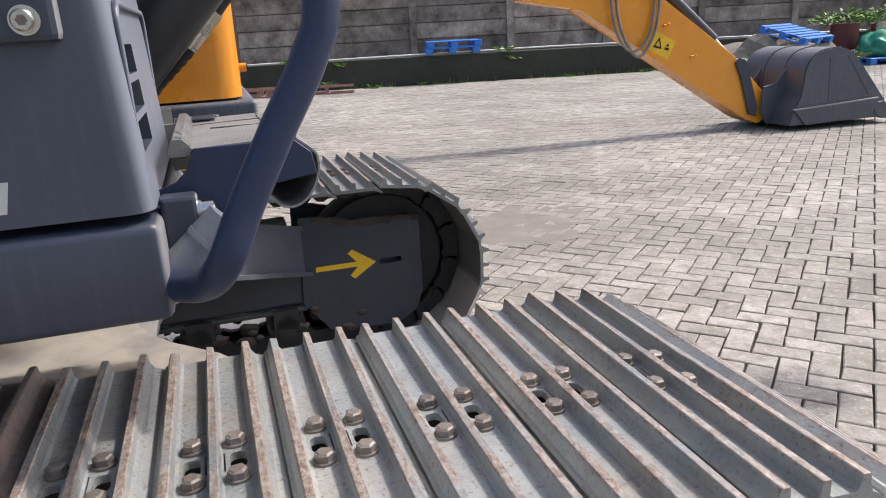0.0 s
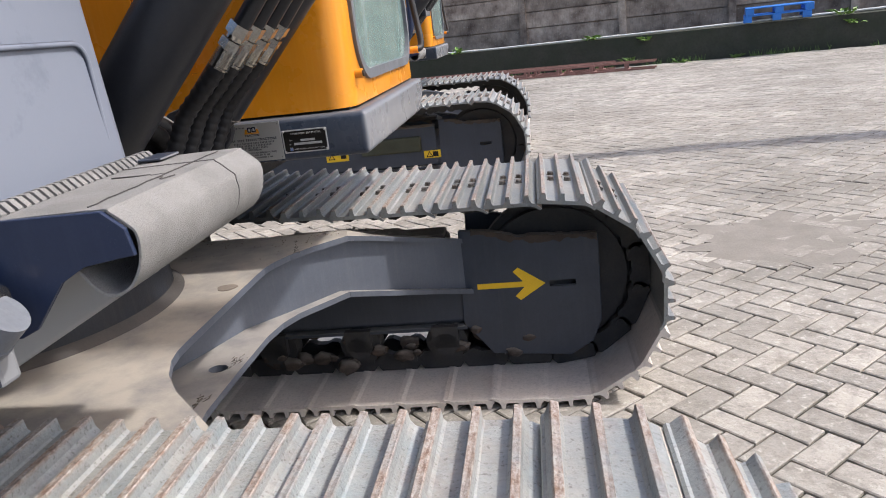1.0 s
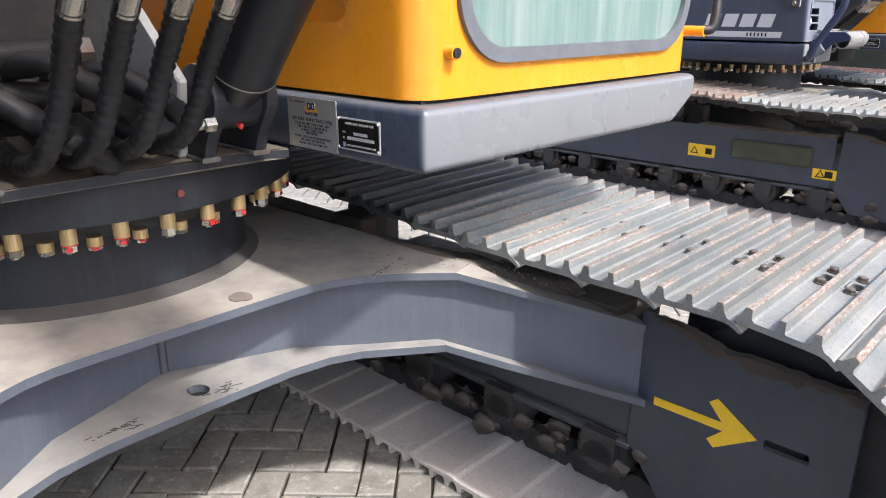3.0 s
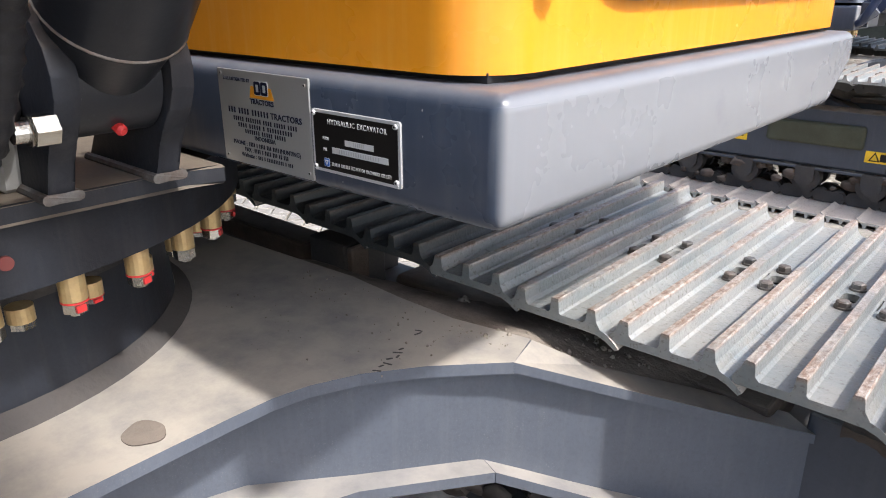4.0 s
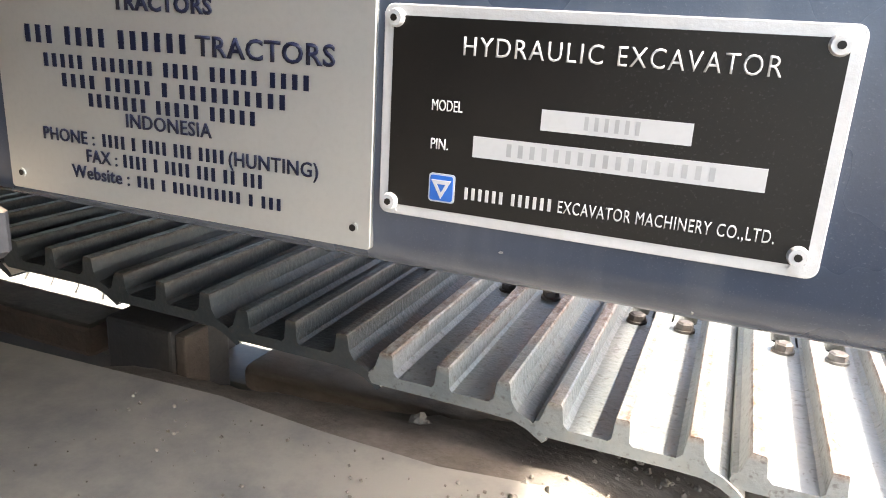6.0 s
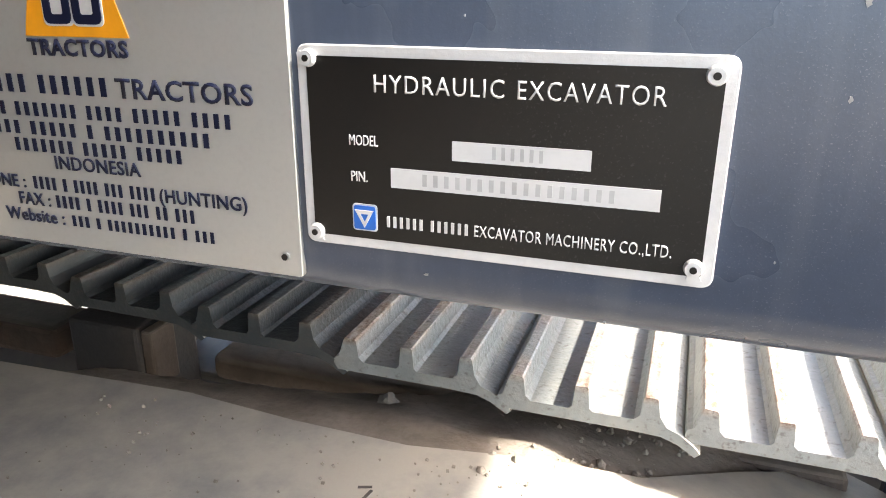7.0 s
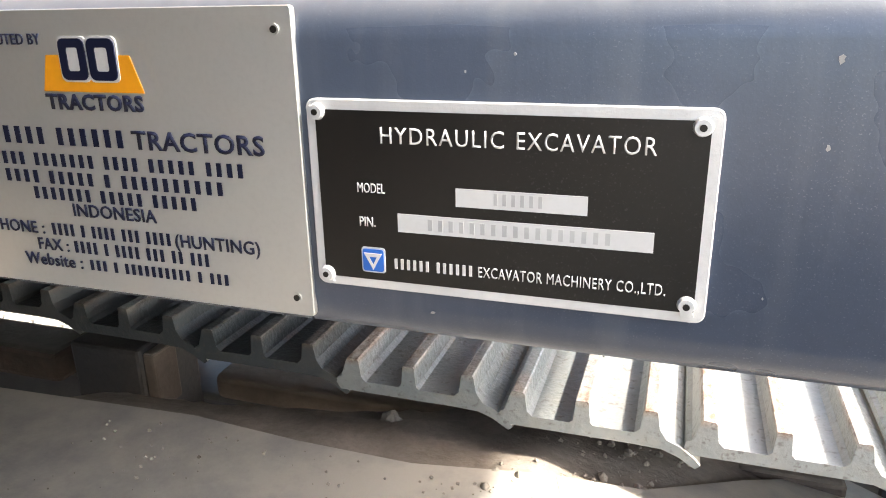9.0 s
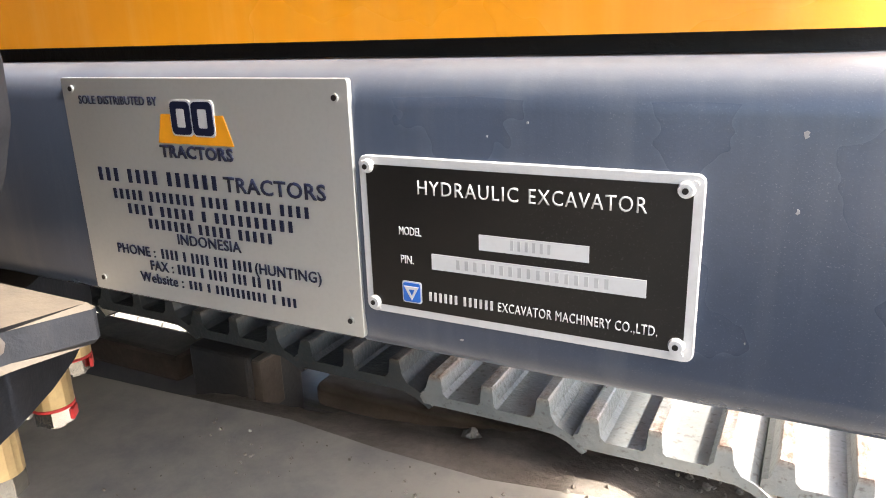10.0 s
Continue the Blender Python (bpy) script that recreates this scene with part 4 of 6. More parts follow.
for sy in (1, -1):
    # a bank of caked mud that fills the gap between the plate's edge and the track beam
    bm = bmesh.new()
    grid = []
    for i in range(73):
        x = -0.37 + 0.83 * i / 72
        row = []
        for j in range(15):
            v = j / 14
            y, z = bank_at(x, v)
            z += (0.001 + 0.006 * v) * noise.noise(Vector((x * 22, y * 22, 1.3))) + 0.004 * v * noise.noise(Vector((x * 75, y * 75, 4.0)))
            row.append(bm.verts.new((x, MID_Y + (y - MID_Y) * sy, z)))
        grid.append(row)
    for a, b in zip(grid, grid[1:]):
        for k in range(14):
            bm.faces.new((a[k], b[k], b[k + 1], a[k + 1]))
    skirt = bmesh.ops.extrude_face_region(bm, geom=list(bm.faces))
    for v in skirt["geom"]:
        if isinstance(v, bmesh.types.BMVert):
            v.co.z -= 0.05
    smooth(part("mud_bank", bm, MUD_BANK, exc, "caked brown mud between frame and track beam"), 60)
for sx in (1, -1):
    for sy in (1, -1):
        leg(sx, sy)
for sx in (1, -1):
    side = [(SLEW[0] + (x - SLEW[0]) * sx, y) for x, y in LOW_EDGE + [(0.131, 2.909), (-0.200, 2.365)]]
    bm = bmesh.new()
    prism(bm, [(x, 2 * MID_Y - y) for x, y in side[:0:-1]] + side, 'z', 0.501, 0.519)
    low = part("x_frame_bottom", bm, FRAME_LOW, exc, "dusty bottom plate of the frame with an open drain hole")
    bm = bmesh.new()
    prism(bm, [(SLEW[0] + (0.002 - SLEW[0]) * sx + 0.026 * math.cos(2 * math.pi * k / 24), 2.358 + 0.022 * math.sin(2 * math.pi * k / 24)) for k in range(24)], 'z', 0.45, 0.55)
    carve(low, bm)
    bm = bmesh.new()
    tube(bm, [Vector((SLEW[0] + (-0.125 - SLEW[0]) * sx, 2.345, 0.512)), Vector((SLEW[0] + (-0.125 - SLEW[0]) * sx, 2.345, 0.690))], 0.008, 8)
    smooth(part("weld_bead", bm, FRAME, low), 60)
for x0, y0, sp_x, sp_y, n in ((0.030, 2.185, 0.014, 0.045, 26), (0.036, 2.402, 0.020, 0.035, 24)):
    for k in range(n):
        x, y = x0 + random.gauss(0, 0.5) * sp_x, y0 + random.gauss(0, 0.5) * sp_y
        w, h, turn = random.uniform(0.003, 0.010), random.uniform(0.0006, 0.0017), random.uniform(0.9, 1.9)
        pts = []
        for j in range(9):
            a, wob = 2 * math.pi * j / 9, random.uniform(0.7, 1.2)
            u, v = w * wob * math.cos(a), h * wob * math.sin(a)
            pts.append((x + u * math.cos(turn) - v * math.sin(turn), y + u * math.sin(turn) + v * math.cos(turn)))
        bm = bmesh.new()
        prism(bm, pts, 'z', 0.5185, 0.5196 + 0.00002 * k)
        part("oil_mark", bm, GRIMY, low)
bm = bmesh.new()
prism(bm, [(0.020 + 0.027 * math.cos(a) * (1 + 0.12 * math.sin(3 * a)), 2.464 + 0.024 * math.sin(a)) for a in [2 * math.pi * k / 24 for k in range(24)]], 'z', 0.7015, 0.7035)
part("grease_spot", bm, MUD_DARK, xf, "brown dried grease spot")
for x, y, l, w in ((0.119, 2.745, 0.006, 30), (0.114, 2.758, 0.004, 80), (0.116, 2.768, 0.007, 15), (0.108, 2.780, 0.005, 60), (0.112, 2.792, 0.004, 110), (0.104, 2.800, 0.007, 35), (0.100, 2.811, 0.004, 75), (0.085, 2.862, 0.006, 80), (0.079, 2.870, 0.006, 20)):
    bm = bmesh.new()
    box(bm, -l, l, -0.0014, 0.0014, 0.7015, 0.7026)
    bmesh.ops.rotate(bm, verts=bm.verts, cent=(0, 0, 0), matrix=Matrix.Rotation(radians(w), 3, 'Z'))
    bmesh.ops.translate(bm, verts=bm.verts, vec=(x, y, 0))
    part("scratch", bm, DARK, xf)
bm = bmesh.new()
cyl(bm, (*SLEW, 0.36), (*SLEW, 0.684), 0.40, seg=48)
smooth(part("centre_tub", bm, DARK, exc))
bm = bmesh.new()
cyl(bm, (*SLEW, 0.702), (*SLEW, 0.722), 0.43, 0.405, seg=64, caps=False)
smooth(part("slew_pedestal", bm, DARK, exc))
bm = bmesh.new()
cyl(bm, (*SLEW, 0.702), (*SLEW, 0.87), 0.405, 0.395, seg=64)
smooth(part("slew_base_ring", bm, GRIMY, exc))
bm = bmesh.new()
cyl(bm, (*SLEW, 0.86), (*SLEW, 0.90), 0.44, seg=64)
smooth(part("slew_bearing", bm, DARK, exc))
bm = bmesh.new()
cyl(bm, (*SLEW, 0.905), (*SLEW, 0.979), 0.525, seg=72)
smooth(part("slew_ring", bm, GRIMY, exc))
bm = bmesh.new()
cyl(bm, (0.0035, 2.367, 0.941), (0.008, 2.367, 0.941), 0.0075, seg=14)
part("plug", bm, DRUM, exc, "small red plastic plug")


def slew_bolts():
    bmA = bmesh.new()
    cyl(bmA, (0, 0, -0.032), (0, 0, 0), 0.0145, seg=18)
    a = bpy.data.meshes.new("spacer_bolt")
    bmA.to_mesh(a)
    bmA.free()
    a.materials.append(BRASS)
    bmB = bmesh.new()
    cyl(bmB, (0, 0, -0.046), (0, 0, -0.0325), 0.0140, seg=6)
    cyl(bmB, (0, 0, -0.050), (0, 0, -0.046), 0.008, seg=10)
    b = bpy.data.meshes.new("bolt_head")
    bmB.to_mesh(b)
    bmB.free()
    b.materials.append(CHROME)
    bmC = bmesh.new()
    cyl(bmC, (0, 0, -0.0345), (0, 0, -0.0325), 0.0147, seg=18)
    box(bmC, 0.012, 0.0145, -0.007, 0.004, -0.044, -0.0365)
    c = bpy.data.meshes.new("paint_mark")
    bmC.to_mesh(c)
    bmC.free()
    c.materials.append(RED)
    for k in range(36):
        for r, off, z in ((0.505, 0.0, 0.905), (0.470, 0.5, 0.872)):
            ang = 2 * math.pi * (k + off) / 36
            o = new("spacer_bolt", a)
            o.parent = exc
            o.matrix_basis = Matrix.Translation((SLEW[0] + r * math.cos(ang) - BASE[0], SLEW[1] + r * math.sin(ang) - BASE[1], z)) @ pose(0, 0, 0, 0, 0, math.degrees(ang)) @ Matrix.Diagonal((1, 1, 1 if off == 0 else 0.55, 1))
            h = new("bolt_head", b)
            h.parent = o
            h.rotation_euler = (0, 0, random.uniform(0, 1))
            if (k * 7 + int(off * 6)) % 3:
                mk = new("paint_mark", c)
                mk.parent = o


slew_bolts()

# ---- upper frame ----
bm = bmesh.new()
prism(bm, [(-2.35, 1.86), (0.016, 1.86), (0.018, 2.56), (0.034, 2.602), (-0.30, 2.604), (-2.35, 2.604)], 'z', 0.979, 1.001, 0.003, 1)
part("turntable_plate", bm, GRIMY, exc, "dusty thick plate of the swinging upper frame")
bm = bmesh.new()
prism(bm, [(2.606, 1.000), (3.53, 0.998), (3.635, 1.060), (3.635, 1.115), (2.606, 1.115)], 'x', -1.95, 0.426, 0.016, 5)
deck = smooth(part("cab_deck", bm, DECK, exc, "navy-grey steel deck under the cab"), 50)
bm = bmesh.new()
box(bm, -1.95, 0.375, 2.650, 3.62, 1.113, 1.124)
part("cab_mount", bm, BLACK, exc)
bm = bmesh.new()
box(bm, -1.95, 0.218, 1.338, 1.86, 0.955, 1.082, 0.014, 3)
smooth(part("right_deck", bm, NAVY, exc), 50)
bm = bmesh.new()
prism(bm, [(1.34, 0.955), (3.635, 1.0), (3.635, 1.115), (1.34, 1.082)], 'x', -2.36, -1.94, 0.01)
part("rear_deck", bm, NAVY, exc)

# cab
bm = bmesh.new()
plan = rounded(-1.32, 0.392, 2.630, 3.655, 0.065, 6)
prism(bm, plan, 'z', 1.122, 2.72)
cab = smooth(part("cab", bm, YELLOW, exc, "glossy orange-yellow operator cab"), 40)
bm = bmesh.new()
prism(bm, rounded(2.735, 3.592, 1.192, 2.45, 0.12, 8), 'x', 0.18, 0.6)
carve(cab, bm)
bm = bmesh.new()
prism(bm, rounded(-0.16, 0.203, 1.252, 1.50, 0.035, 5), 'y', 2.5, 2.668)
carve(cab, bm)
smooth(cab, 40)
bm = bmesh.new()
ring_prism(bm, rounded(2.722, 3.605, 1.179, 2.463, 0.132, 8), rounded(2.750, 3.577, 1.207, 2.435, 0.106, 8), 'x', 0.375, 0.402)
part("window_seal", bm, SEAL, cab)
bm = bmesh.new()
prism(bm, rounded(2.748, 3.580, 1.205, 2.438, 0.106, 8), 'x', 0.383, 0.389)
part("window_pane", bm, GLASS, cab, "wet streaked greenish windscreen")
bm = bmesh.new()
prism(bm, rounded(2.74, 3.588, 1.197, 2.446, 0.115, 8), 'x', 0.184, 0.187)
part("inner_lining", bm, SEAT, cab)
bm = bmesh.new()
cyl(bm, (0.385, 2.702, 1.203), (0.412, 2.702, 1.203), 0.0125, seg=18)
smooth(part("bumper_stop", bm, YELLOW, cab))
bm = bmesh.new()
cyl(bm, (0.355, 3.668, 1.222), (0.42, 3.668, 1.222), 0.014, seg=18)
smooth(part("rail_socket", bm, YELLOW, cab))
bm = bmesh.new()
cyl(bm, (0.412, 2.702, 1.203), (0.416, 2.702, 1.203), 0.009, seg=14)
part("rubber_tip", bm, BLACK, cab)
bm = bmesh.new()
tube(bm, glide([(0.41, 3.668, 1.222), (0.43, 3.70, 1.25), (0.40, 3.74, 1.45), (0.36, 3.73, 1.9), (0.36, 3.67, 1.95)], 8), 0.013, 12)
smooth(part("grab_rail", bm, BLACK, cab), 60)

# unseen blocks under the cab deck, added to keep light off the shoes
bm = bmesh.new()
prism(bm, [(2.66, 1.004), (2.68, 0.90), (3.50, 0.90), (3.52, 1.004)], 'x', -1.9, -0.62, 0.01, 2)
part("deck_beam", bm, DARK, exc)
bm = bmesh.new()
prism(bm, [(3.00, 1.004), (3.03, 0.885), (3.46, 0.885), (3.50, 1.004)], 'x', -0.615, -0.06, 0.01, 2)
part("deck_beam", bm, DARK, exc)

# right-hand box with its louvred front
bm = bmesh.new()
prism(bm, rounded(-1.55, 0.215, 1.342, 1.850, 0.03, 6), 'z', 1.094, 1.78)
for v in bm.verts:
    if v.co.z > 1.5 and v.co.x > -0.3:
        v.co.x -= 0.035
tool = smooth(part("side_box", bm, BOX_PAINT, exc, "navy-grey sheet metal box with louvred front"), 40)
bm = bmesh.new()
box(bm, 0.05, 0.193, 1.372, 1.56, 1.140, 1.300)
carve(tool, bm)
for z0, z1 in ((1.252, 1.288), (1.207, 1.242), (1.160, 1.197)):
    bm = bmesh.new()
    prism(bm, [(1.384, z0 + 0.001), (1.528, z0), (1.528, z1), (1.384, z1 + 0.001)], 'x', 0.19, 0.4)
    carve(tool, bm)
smooth(tool, 40)
bm = bmesh.new()
box(bm, 0.052, 0.057, 1.387, 1.558, 1.137, 1.313)
part("louvre_back", bm, BLACK, tool)
bm = bmesh.new()
cyl(bm, (0.142, 1.376, 1.205), (0.142, 1.470, 1.205), 0.050, seg=28)
cyl(bm, (0.142, 1.470, 1.205), (0.142, 1.486, 1.205), 0.050, 0.036, seg=28)
cyl(bm, (0.142, 1.425, 1.205), (0.142, 1.435, 1.205), 0.053, seg=28)
smooth(part("filter_housing", bm, PIPE, tool, "pale filter housing behind the louvres"))
bm = bmesh.new()
bead = [Vector((0.206, y, z)) for y, z in rounded(1.372, 1.800, 1.128, 1.335, 0.03, 5)]
tube(bm, bead + bead[:1], 0.0045, 8)
smooth(part("pressed_bead", bm, BOX_PAINT, tool), 60)
bm = bmesh.new()
prism(bm, [(-0.62, 1.112), (0.060, 1.112), (0.068, 1.148), (-0.62, 1.148)], 'y', 1.3400, 1.3415)
part("model_strip", bm, PRINT_WHITE, tool, "white strip below the maker's mark")
letter_bars("model_print", [6], -0.16, 1.119, 1.3395, 0.022, 0.14, PRINT_NAVY, tool)
bm = bmesh.new()
for k in range(4):
    x = -0.44 + 0.115 * k
    prism(bm, [(x, 1.175), (x + 0.09, 1.175), (x + 0.112, 1.255), (x + 0.022, 1.255)], 'y', 1.3400, 1.3415)
part("makers_mark", bm, PRINT_WHITE, tool)
bm = bmesh.new()
box(bm, 0.075, 0.155, 1.318, 1.345, 1.295, 1.42, 0.008)
hinge = part("box_hinge", bm, NAVY, tool)
bm = bmesh.new()
cyl(bm, (0.124, 1.318, 1.318), (0.124, 1.3145, 1.318), 0.0155, seg=24)
cyl(bm, (0.124, 1.3145, 1.318), (0.124, 1.303, 1.318), 0.0115, seg=24)
cyl(bm, (0.124, 1.303, 1.318), (0.124, 1.301, 1.318), 0.0115, 0.0095, seg=24)
screw = smooth(part("cap_screw", bm, CHROME, hinge), 40)
bm = bmesh.new()
cyl(bm, (0.124, 1.3015, 1.318), (0.124, 1.3004, 1.318), 0.0058, seg=6)
part("hex_socket", bm, BOLT, screw)

# front step: a side plate and a gritty sheet rolled over the front
STEP = [(0.262, 1.149), (0.330, 1.151), (0.396, 1.152), (0.404, 1.149), (0.424, 1.132), (0.430, 1.122), (0.430, 1.105), (0.424, 1.084), (0.410, 1.064), (0.392, 1.054), (0.374, 1.056), (0.360, 1.070), (0.350, 1.085), (0.336, 1.092), (0.318, 1.089)]
pts = glide([(x, 0, z) for x, z in STEP], 3)
bm = bmesh.new()
rows = []
for i, p in enumerate(pts):
    d = (pts[min(i + 1, len(pts) - 1)] - pts[max(i - 1, 0)]).normalized()
    nrm = Vector((-d.z, 0, d.x))
    rows.append([bm.verts.new((p.x + nrm.x * t, y, p.z + nrm.z * t)) for y, t in ((1.456, 0.001), (1.836, 0.001), (1.836, -0.002), (1.456, -0.002))])
for a, b in zip(rows, rows[1:]):
    for k in range(4):
        bm.faces.new((a[k], a[(k + 1) % 4], b[(k + 1) % 4], b[k]))
bm.faces.new(rows[0])
bm.faces.new(rows[-1][::-1])
step = smooth(part("front_step", bm, GRIT, exc, "step of rolled sheet with a pale gritty anti-slip coat"), 22)
bm = bmesh.new()
prism(bm, [(0.205, 1.098), (0.237, 1.106), (0.252, 1.120), (0.262, 1.136), (0.266, 1.1505), (0.397, 1.1515), (0.421, 1.131), (0.426, 1.100), (0.362, 1.092), (0.330, 1.075), (0.285, 1.020), (0.262, 1.010), (0.205, 1.010)], 'y', 1.450, 1.456, 0.001, 1)
part("side_plate", bm, RAIL, step)
bm = bmesh.new()
prism(bm, [(0.205, 1.147), (0.385, 1.147), (0.418, 1.125), (0.424, 1.09), (0.205, 1.06)], 'y', 1.822, 1.834, 0.001, 1)
part("end_plate", bm, GRIT, step)
bm = bmesh.new()
for k in range(26):
    y = 1.46 + k * 0.0145
    prism(bm, [(0.232, 1.140), (0.262, 1.140), (0.262, 1.152), (0.252, 1.163), (0.240, 1.163), (0.232, 1.150)], 'y', y, y + 0.009)
part("serrated_edge", bm, GRIT, step)
bm = bmesh.new()
box(bm, 0.262, 0.300, 1.775, 1.835, 1.1535, 1.157, 0.001, 1)
part("cover_strip", bm, NAVY, step)

# cracks in the coat: along the bend, across the top and round the front
surf = [p + Vector((0, 0, 0.0012)) for p in pts[:26]]
runs = [[Vector((0.372 + 0.004 * noise.noise(Vector((k * 0.5, 0, 0))), 1.47 + 0.35 * k / 24, 1.1535)) for k in range(25)],
        [Vector((p.x + 0.001, 1.735 + 0.006 * noise.noise(Vector((i * 0.35, 3, 0))), p.z)) for i, p in enumerate(surf)],
        [Vector((0.372 + 0.022 * k / 6, 1.62 + 0.012 * math.sin(k * 1.3), 1.1535)) for k in range(7)],
        [Vector((0.29 + 0.082 * k / 12, 1.655 + 0.008 * noise.noise(Vector((k * 0.6, 7, 0))), 1.1525)) for k in range(13)]]
for run in runs:
    bm = bmesh.new()
    tube(bm, run, 0.0011, 6)
    part("coat_crack", bm, DARK, step)

# handrail with its clamp
bm = bmesh.new()
rail = glide([(0.20, 1.40, 0.985), (0.255, 1.31, 1.005), (0.285, 1.25, 1.045), (0.318, 1.25, 1.11), (0.362, 1.25, 1.19), (0.405, 1.25, 1.265), (0.424, 1.25, 1.33), (0.424, 1.25, 1.52), (0.39, 1.25, 1.66), (0.25, 1.28, 1.78), (0.10, 1.34, 1.79)], 8)
tube(bm, rail, 0.0205, 18)
hr = smooth(part("handrail", bm, RAIL, exc, "thick navy-grey tube handrail"), 60)
bm = bmesh.new()
cyl(bm, (0.215, 1.395, 0.992), (0.295, 1.40, 1.062), 0.027, seg=22)
cyl(bm, (0.262, 1.3975, 1.033), (0.268, 1.398, 1.038), 0.0285, seg=22)
smooth(part("clamp", bm, CLAMP, hr, "pale grey pipe clamp"), 40)
bm = bmesh.new()
box(bm, 0.215, 0.262, 1.402, 1.437, 0.970, 1.098, 0.006)
part("clamp_plate", bm, NAVY, hr)
bm = bmesh.new()
cyl(bm, (0.260, 1.419, 1.074), (0.266, 1.419, 1.074), 0.0160, seg=24)
cyl(bm, (0.266, 1.419, 1.074), (0.281, 1.419, 1.074), 0.0125, seg=24)
cyl(bm, (0.281, 1.419, 1.074), (0.283, 1.419, 1.074), 0.0125, 0.0105, seg=24)
smooth(part("cap_screw", bm, CHROME, hr), 40)
for x, z in ((0.252, 0.992), (0.230, 0.978)):
    bm = bmesh.new()
    cyl(bm, (x, 1.405, z), (x, 1.392, z), 0.010, seg=6)
    part("clamp_bolt", bm, CHROME, hr)

# ---- boom, cylinders and hoses ----
CYL_PIN = (0.028, 1.112)
CYL_DIR = Vector((math.cos(radians(47)), 0, math.sin(radians(47))))
for cy_y in (1.987, 2.473):
    p = Vector((CYL_PIN[0], cy_y, CYL_PIN[1]))
    bm = bmesh.new()
    cyl(bm, p + CYL_DIR * 0.085, p + CYL_DIR * 1.165, 0.066, seg=36)
    cyl(bm, p + CYL_DIR * 0.02, p + CYL_DIR * 0.085, 0.048, 0.062, seg=28)
    cyl(bm, p + Vector((0, -0.040, 0)), p + Vector((0, 0.040, 0)), 0.056, seg=28)
    bc = smooth(part("boom_cylinder", bm, CYL_PAINT, exc, "dark navy hydraulic boom cylinder"), 40)
    bm = bmesh.new()
    cyl(bm, p + CYL_DIR * 1.165, p + CYL_DIR * 1.8, 0.038, seg=24)
    smooth(part("rod", bm, CHROME, bc))
    bm = bmesh.new()
    q = p + CYL_DIR * 0.088
    tube(bm, [q + 0.0652 * (Vector((0, math.cos(a), 0)) + math.sin(a) * Vector((-CYL_DIR.z, 0, CYL_DIR.x))) for a in [2 * math.pi * k / 36 for k in range(37)]], 0.0020, 6)
    part("weld_bead", bm, BOLT, bc)
    bm = bmesh.new()
    cyl(bm, p + Vector((0.026, 0.0, -0.044)), p + Vector((0.040, 0.0, -0.049)), 0.0058, seg=14)
    cyl(bm, p + Vector((0.040, 0.0, -0.049)), p + Vector((0.043, 0.0, -0.050)), 0.0058, 0.003, seg=14)
    smooth(part("grease_cap", bm, RED, bc, "red grease nipple cap"))
    for dy in (-0.0675, 0.0425):
        # an ear that widens from its foot to the boss round the pin
        bm = bmesh.new()
        front = [(0.040, 1.001), (0.042, 1.018), (0.050, 1.038), (0.066, 1.058), (0.084, 1.078), (0.095, 1.100), (0.097, 1.122), (0.090, 1.146), (0.074, 1.166)]
        back = [(0.052, 1.178), (0.024, 1.182), (-0.004, 1.174), (-0.028, 1.155), (-0.05, 1.115), (-0.08, 1.06), (-0.125, 1.001)]
        prism(bm, front + back, 'y', cy_y + dy, cy_y + dy + 0.025, 0.003, 2)
        br = smooth(part("cylinder_bracket", bm, GRIMY, exc), 30)
        bm = bmesh.new()
        tube(bm, [Vector(v) for v in ((-0.12, cy_y + dy - 0.002, 1.003), (0.044, cy_y + dy - 0.002, 1.003), (0.044, cy_y + dy + 0.027, 1.003), (-0.12, cy_y + dy + 0.027, 1.003))], 0.0055, 8)
        part("weld_bead", bm, BOLT_DARK, br)
    bm = bmesh.new()
    s = cy_y - 0.0675
    cyl(bm, (0.084, s - 0.018, 1.077), (0.084, s + 0.002, 1.077), 0.0145, seg=6)
    cyl(bm, (0.084, s - 0.022, 1.077), (0.084, s - 0.018, 1.077), 0.0145, 0.012, seg=6)
    cyl(bm, (0.084, s - 0.034, 1.077), (0.084, s - 0.022, 1.077), 0.0095, seg=16)
    part("pin_bolt", bm, CHROME, exc)

bm = bmesh.new()
prism(bm, [(-0.95, 1.30), (-0.80, 1.22), (-0.66, 1.30), (-0.10, 2.10), (0.80, 2.62), (2.2, 2.50), (3.55, 1.62), (3.72, 1.78), (2.35, 2.86), (0.70, 3.05), (-0.45, 2.45), (-0.94, 1.45)], 'y', BOOM_Y - 0.15, BOOM_Y + 0.15, 0.012, 2)
part("boom", bm, YELLOW, exc, "orange-yellow boom")
bm = bmesh.new()
for y0 in (BOOM_Y - 0.20, BOOM_Y + 0.16):
    prism(bm, [(-1.25, 1.0), (-0.42, 1.0), (-0.50, 1.14), (-0.66, 1.36), (-0.82, 1.42), (-1.0, 1.30)], 'y', y0, y0 + 0.035, 0.004, 1)
part("boom_bracket", bm, GRIMY, exc)
HOSE_Y = (2.118, 2.190, 2.266, 2.342)
